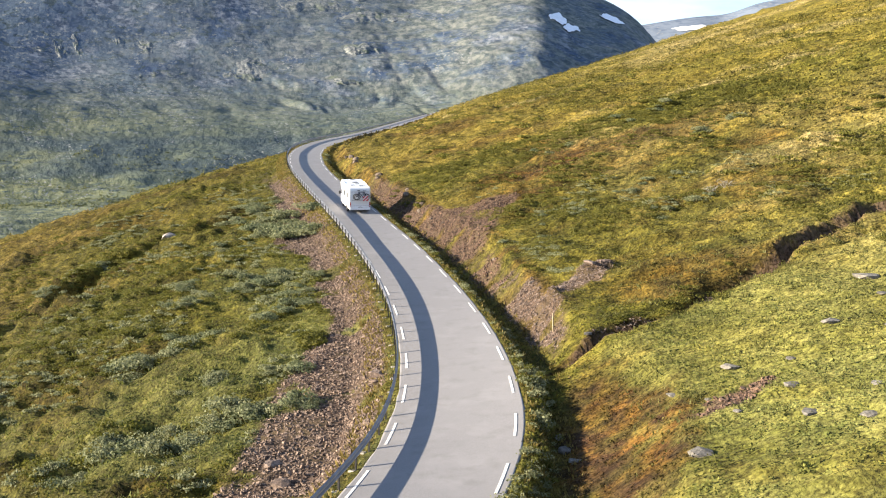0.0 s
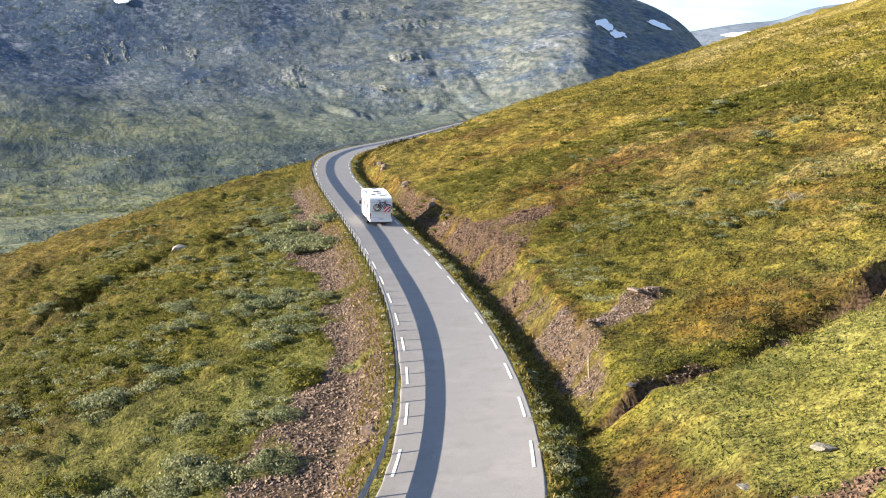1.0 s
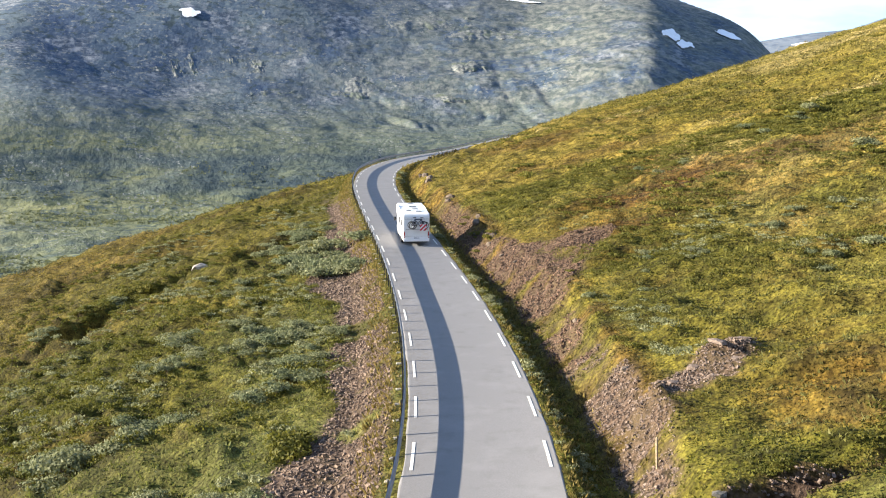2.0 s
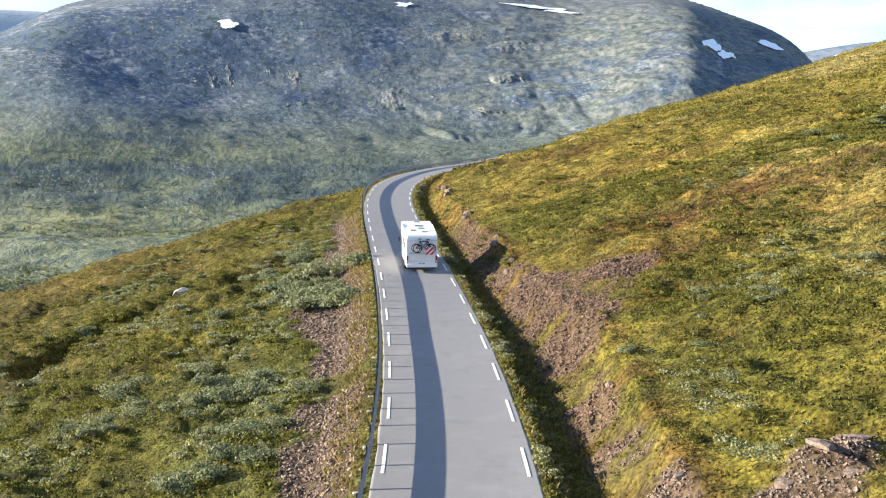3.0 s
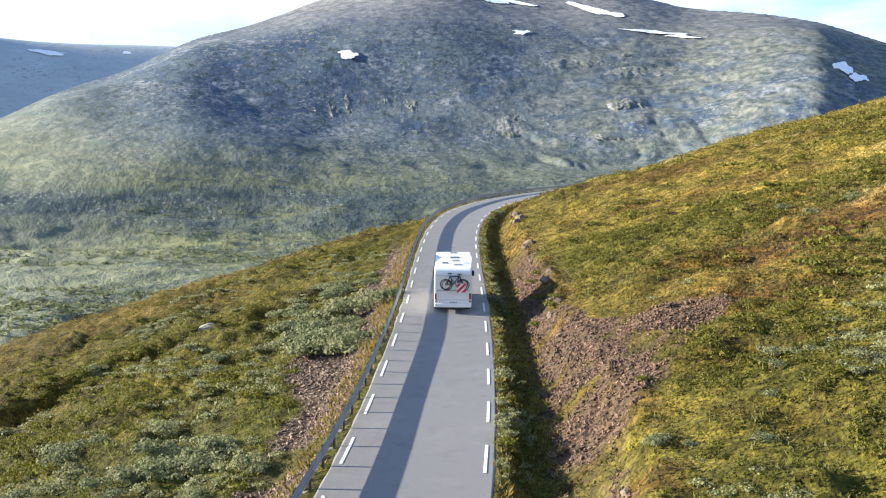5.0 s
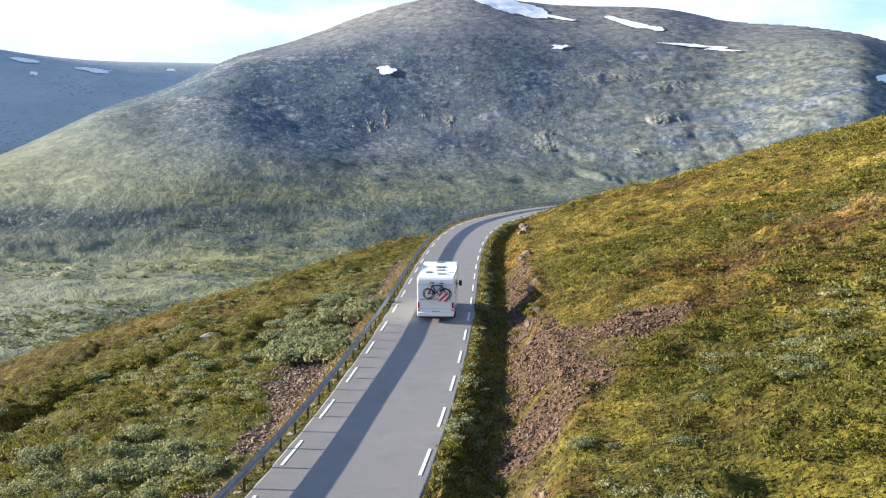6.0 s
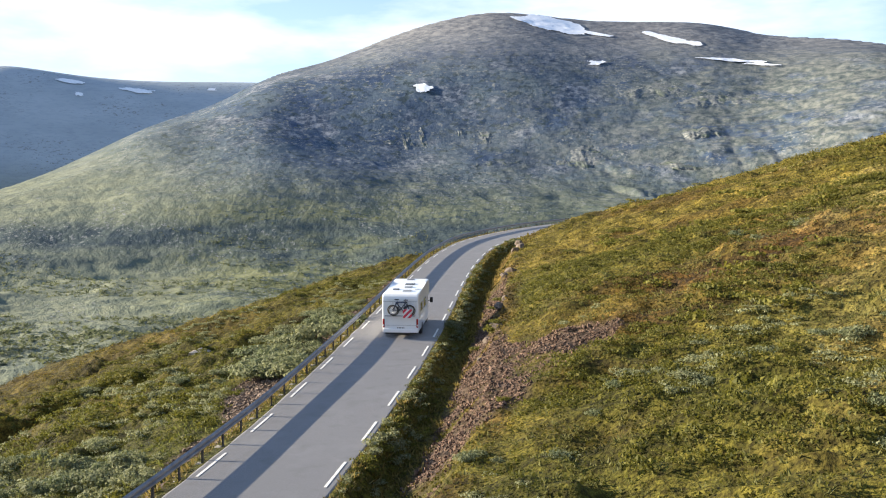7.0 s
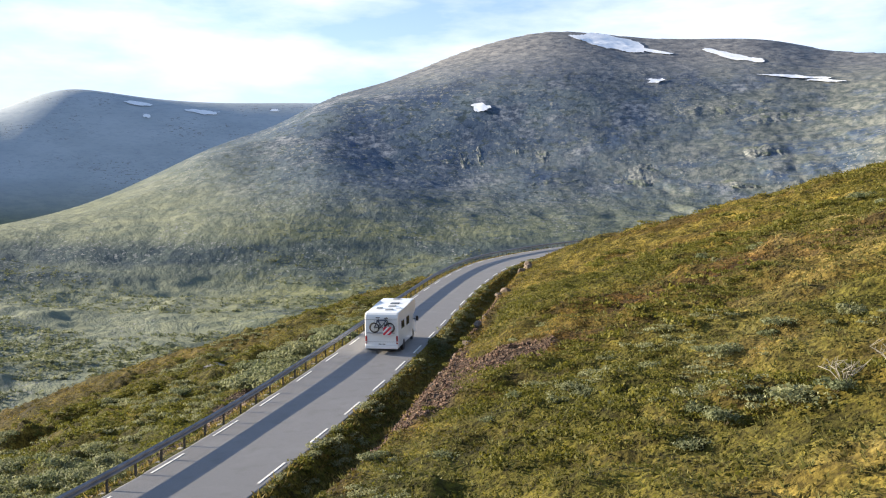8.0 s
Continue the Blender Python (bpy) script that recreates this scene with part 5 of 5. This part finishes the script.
for i, (x, y, s) in enumerate([(8.1, 28.8, 0.95), (12.2, 32.7, 0.6), (19.7, 43.9, 1.2), (15.8, 38.4, 0.8), (8.8, 35.7, 0.5), (11.3, 36.8, 0.7), (11.6, 29.3, 0.7), (14.5, 31.0, 0.5), (17.5, 36.5, 0.7), (10.0, 31.5, 0.4),
                               (13.4, 36.0, 0.45), (18.6, 40.0, 0.6), (21.5, 42.5, 0.7), (16.8, 33.5, 0.5), (9.7, 34.0, 0.35), (13.0, 28.2, 0.6), (20.5, 38.0, 0.5)]):
    boulder(x, y, s, 500 + i, "pale grey stone half sunk in the green turf", None, 0.34, 0.34)
boulder(-32.2, 112.2, 2.3, 540, "large pale flat rock at the foot of a bank", make_rock("pale_slab", (0.17, 0.155, 0.135), (0.34, 0.315, 0.28)), 0.5, 0.36)
for i, (x, y, s) in enumerate([(4.75, 36.0, 0.7), (4.9, 34.6, 0.5), (4.7, 37.4, 0.45), (6.1, 45.6, 0.4), (7.2, 46.9, 0.45)]):
    boulder(x, y, s, 550 + i, "grey stone lying in the wet ditch", None, 0.5)
RUSTY = make_rock("rusty_rock", (0.066, 0.052, 0.041), (0.160, 0.128, 0.101))
for i, (y, d, s) in enumerate([(103.4, 6.3, 1.1), (102.2, 6.0, 0.8), (104.5, 6.6, 0.9), (98.2, 6.2, 0.8), (96.0, 5.9, 0.8), (97.2, 6.5, 0.9), (118.0, 6.1, 1.0), (119.5, 6.5, 1.2), (136, 6.3, 1.4), (138.5, 6.6, 1.5), (141, 6.4, 1.1),
                               (145, 6.0, 1.2), (91.0, 5.9, 0.6), (87.5, 6.2, 0.55), (71.0, 6.4, 0.5), (60.2, 6.4, 0.6)]):
    x = float(road_x(y) + d / heading(y))
    boulder(x, y, 0.78 * s, 570 + i, "rusty brown rock broken out of the cutting", RUSTY, 0.7, 0.42, 25)
for i, (y, d, s) in enumerate([(47.0, -3.75, 1.0), (46.2, -3.9, 0.6), (51.5, -3.7, 0.5), (40.2, -3.9, 0.55), (36.0, -6.5, 0.8), (38.5, -7.6, 0.9), (34.5, -7.2, 0.6), (56.0, -4.4, 0.45), (90.0, -6.0, 0.5), (95.0, -5.2, 0.45)]):
    x = float(road_x(y) + d / heading(y))
    boulder(x, y, s, 600 + i, "reddish stone slab on the fill below the rail", SCREE, 0.4, 0.3, 15)


def scree_mesh(n, y0, y1, d0, d1, low, high):
    """Loose broken stones as one mesh, only where the slope is bare."""
    x, y, d = spots(n, y0, y1, d0, d1)
    ok = cover(x, y)[2] > 0.35 + 0.4 * rng.random(n)
    x, y = x[ok], y[ok]
    k = len(x)
    cube = np.array([(a, b, c) for a in (-1, 1) for b in (-1, 1) for c in (-1, 1)], float)
    faces = np.array([(0, 1, 3, 2), (4, 6, 7, 5), (0, 4, 5, 1), (2, 3, 7, 6), (0, 2, 6, 4), (1, 5, 7, 3)])
    s = rng.uniform(low, high, k) * rng.uniform(0.5, 1.0, k)
    v = cube[None] * rng.uniform(0.45, 1.15, (k, 8, 3)) * np.array([0.75, 0.5, 0.3]) * s[:, None, None]
    q = rng.normal(size=(k, 4)) * np.array([1, 0.45, 0.45, 1.2])
    q /= np.linalg.norm(q, axis=1)[:, None]
    w_, a, b, c = q.T
    rot = np.stack([np.stack([1 - 2 * (b * b + c * c), 2 * (a * b - c * w_), 2 * (a * c + b * w_)], -1),
                    np.stack([2 * (a * b + c * w_), 1 - 2 * (a * a + c * c), 2 * (b * c - a * w_)], -1),
                    np.stack([2 * (a * c - b * w_), 2 * (b * c + a * w_), 1 - 2 * (a * a + b * b)], -1)], 1)
    v = np.einsum("kij,knj->kni", rot, v) + np.stack([x, y, land(x, y) + 0.12 * s], -1)[:, None]
    return v.reshape(-1, 3), (faces[None] + 8 * np.arange(k)[:, None, None]).reshape(-1, 4)


CUT_SCREE = make_rock("brown_scree", (0.046, 0.027, 0.017), (0.192, 0.122, 0.082))
PINK_SCREE = make_rock("pale_scree", (0.086, 0.064, 0.052), (0.225, 0.176, 0.146))
for name, spec, label in (("fill_scree", (34000, 24, 135, -10, -3.1, 0.05, 0.17), "loose reddish broken stones on the fill below the rail"),
                          ("cutting_scree", (50000, 65, 122, 4.4, 13.5, 0.035, 0.15), "loose brown broken stones on the cutting's bank"),
                          ("tongue_scree", (20000, 47, 65, 4.4, 14.5, 0.035, 0.12), "pale pinkish slabs and gravel on the bank"),
                          ("heath_scree", (5000, 28, 40, 7.0, 16.0, 0.06, 0.2), "small grey stones on a bare patch of turf")):
    v, f = scree_mesh(*spec)
    tagged(new(name, quick_mesh(name, v, f, {"fill_scree": SCREE, "tongue_scree": PINK_SCREE}.get(name, CUT_SCREE))), label, "scree", kind="stuff")

for i, (x, y, size) in enumerate([(9.1, 59.0, 1.0), (10.2, 59.9, 0.8), (8.1, 58.3, 0.7), (9.8, 58.1, 0.6), (7.2, 56.9, 0.5), (10.8, 60.7, 0.6), (8.7, 57.2, 0.45)]):
    boulder(x, y, size, 620 + i, "pale pinkish slab on the bare tongue of gravel", PINK_SCREE, 0.28, 0.3, 8)
WOOD = plain("grey_wood", (0.34, 0.27, 0.18), 0.85, 0, 0.3, 0.1)
stake = tagged(new("marker_stake"), "thin weathered wooden stake standing in the grass", "stake")
stake.matrix_basis = pose(6.05, 51.6, float(land(6.05, 51.6)), 2, -3, 20)
bm = bmesh.new()
rows = [[bm.verts.new((w * a, w * b, z)) for a, b in ((-1, -1), (1, -1), (1, 1), (-1, 1))] for z, w in ((-0.3, 0.022), (0.5, 0.03), (1.0, 0.028), (1.06, 0.012))]
for lo, hi in zip(rows, rows[1:]):
    for k in range(4):
        bm.faces.new((lo[k], lo[(k + 1) % 4], hi[(k + 1) % 4], hi[k]))
bm.faces.new(rows[-1])
part("pole", bm, WOOD, stake)


def snow_patch(az0, el0, wide, high, slant, seed):
    """Old snow that hugs the mountainside at a bearing and height of view."""
    n, m = 72, 34
    A, B = np.meshgrid(np.linspace(-1.25, 1.25, n), np.linspace(-1.25, 1.25, m), indexing="ij")
    az_, el_ = az0 + A * wide, el0 - 0.12 + B * high + slant * A
    rr = np.linspace(900, 4300, 900)
    R = np.zeros(A.shape)
    for i in range(n):
        _, _, fz = far_land(np.full(900, az_[i, 0]), rr)
        e = np.maximum.accumulate(np.degrees(np.arctan2(fz, rr))) + np.arange(900) * 1e-7
        R[i] = np.interp(el_[i], e, rr)
    R = R - 7.0
    X, Y, _ = far_land(az_, R)
    Z = (R + 7.0) * np.tan(np.radians(el_)) * (R / (R + 7.0)) + 1.2
    ragged = np.hypot(A, B) + 0.62 * fbm(A * 2 + seed * 7, B * 1.2 + seed, 1.0, 3, seed, 0.4)
    f = grid_faces(n, m)[:, ::-1]
    f = f[(ragged.ravel()[f] < 0.95).all(1)]
    used, f = np.unique(f, return_inverse=True)
    v = np.stack([X, Y, Z], -1).reshape(-1, 3)[used]
    tagged(new("snow_patch", quick_mesh("snow_patch", v, f.reshape(-1, 4), SNOW, None, True)), "old white snow patch lying high on the mountainside", "snow", "snow patches on the mountain")


for i, spec in enumerate([(-13.7, 10.85, 2.1, 0.40, -0.42), (-12.0, 10.42, 1.6, 0.10, -0.28), (-6.9, 9.82, 1.5, 0.19, -0.40), (-11.25, 8.62, 0.5, 0.13, 0.0), (-21.2, 7.27, 0.62, 0.26, 0.05), (-3.6, 8.5, 1.6, 0.09, -0.18), (-2.0, 8.2, 1.0, 0.07, -0.1),
                          (6.6, 6.15, 0.55, 0.30, -0.2), (7.4, 5.62, 0.5, 0.22, -0.05), (9.6, 6.15, 0.7, 0.16, -0.3), (14.2, 5.45, 1.0, 0.12, 0.06), (-40.84, 6.62, 0.22, 0.12, 0.0), (-37.8, 6.93, 0.9, 0.13, -0.08), (-41.3, 7.28, 0.9, 0.09, -0.12),
                          (-33.7, 7.12, 0.35, 0.07, 0.0)]):
    snow_patch(*spec, 700 + i)


CRAGS = [(-21.56, 4.11, 0.63, 0.76), (-17.96, 4.15, 0.98, 0.66), (-11.83, 3.1, 1.52, 0.82), (-7.76, 6.84, 1.9, 0.63), (-6.98, 2.44, 1.42, 0.35), (-4.29, 6.16, 1.9, 0.44), (-16.74, 2.75, 1.26, 0.32), (-23.77, 3.98, 0.95, 0.35), (-5.06, 4.32, 1.11, 0.38)]      # bearing, height of view, half width, half height


def make_cliff():
    mat, nt, bsdf = nodes_of("cliff_rock")
    col = mixed(nt, noisy(nt, 7.0, 6, 0.40, 0.62, 0.68, (1, 1, 0.45)), (0.088, 0.104, 0.112), (0.235, 0.240, 0.232))
    col = mixed(nt, noisy(nt, 26.0, 5, 0.48, 0.62), col, (0.112, 0.130, 0.104))
    nt.links.new(col, bsdf.inputs["Base Color"])
    bsdf.inputs["Roughness"].default_value = 1.0
    bsdf.inputs["Specular IOR Level"].default_value = 0.1
    bumped(nt, bsdf, noisy(nt, 6.0, 6, 0.2, 0.8, 0.65, (1, 1, 0.5)), 0.6, 2.5)
    return mat


CLIFF = make_cliff()


def crag(az0, el0, wide, high, seed):
    """A broken cliff of leaning ribs and ledges standing out of the mountainside."""
    n, m = 72, 30
    A, B = np.meshgrid(np.linspace(-1, 1, n), np.linspace(-1, 1, m), indexing="ij")
    az_, el_ = az0 + A * wide, el0 + B * high + 0.45 * high * fbm(A * 2, A * 0 + seed, 1.0, 3, seed)
    rr = np.linspace(800, 3000, 500)
    base = np.zeros(A.shape)
    for i in range(n):
        _, _, fz = far_land(np.full(500, az_[i, 0]), rr)
        e = np.maximum.accumulate(np.degrees(np.arctan2(fz, rr)))
        base[i] = rr[np.minimum(np.searchsorted(e, el_[i]), 499)]
    edge = np.clip(1.3 * (1 - A * A) * (1 - B * B) - 0.25 + 1.1 * fbm(A * 2.2, B * 1.6, 1.0, 4, seed + 5), -0.5, 1)
    u, w = A * wide * 26 + B * high * 6, B * high * 26
    ribs = fbm(u, w * 0.35, 17.0, 4, seed, 0.58) + 0.35 * fbm(u * 0.4, w, 6.0, 3, seed + 3, 0.5)
    back = base - base[:, :1]
    lean = edge * (3 + 9 * ribs) + 0.08 * np.clip(edge, 0, 1) * np.clip(back, 0, 60)
    far = base - lean + 3
    X, Y = MID[0] + far * np.sin(np.radians(az_)), MID[1] + far * np.cos(np.radians(az_))
    v = np.stack([X, Y, far * np.tan(np.radians(el_))], -1).reshape(-1, 3)
    tagged(new("crag", quick_mesh("crag", v, grid_faces(n, m)[:, ::-1], CLIFF, None, True)), "broken grey cliff standing out of the mountainside", "cliff", "crags on the mountain")


for i, (a0, e0, w0, h0) in enumerate(CRAGS):
    crag(a0, e0, 1.7 * w0, 1.15 * h0, 800 + i)


def dead_shrub(x, y, seed):
    """A bleached, leafless bush: forked twigs in one mesh, its thicker stems a part."""
    r = random.Random(seed)
    ob = tagged(new("dead_shrub"), "bleached leafless dead bush on the uphill heath", "shrub")
    ob.matrix_basis = pose(x, y, float(land(x, y)), 0, 0, 40)
    wood = bmesh.new()
    for _ in range(11):
        a, reach = r.uniform(0, 6.28), r.uniform(0.35, 0.85)
        tip = Vector((math.cos(a) * reach, math.sin(a) * reach, r.uniform(0.25, 0.6)))
        bend = tip * 0.5 + Vector((r.uniform(-0.1, 0.1), r.uniform(-0.1, 0.1), 0.1))
        tube(wood, [(0, 0, -0.05), bend, tip], 0.011, 4)
        for _ in range(5):
            s = bend.lerp(tip, r.random())
            tube(wood, [s, s + Vector((r.uniform(-0.25, 0.25), r.uniform(-0.25, 0.25), r.uniform(0.0, 0.22)))], 0.006, 3)
    part("twig_crown", wood, DEAD_WOOD, ob)


DEAD_WOOD = plain("bleached_wood", (0.24, 0.22, 0.18), 0.9, 0, 0.25, 0.1)
dead_shrub(19.4, 69.2, 3)
dead_shrub(20.6, 69.9, 4)
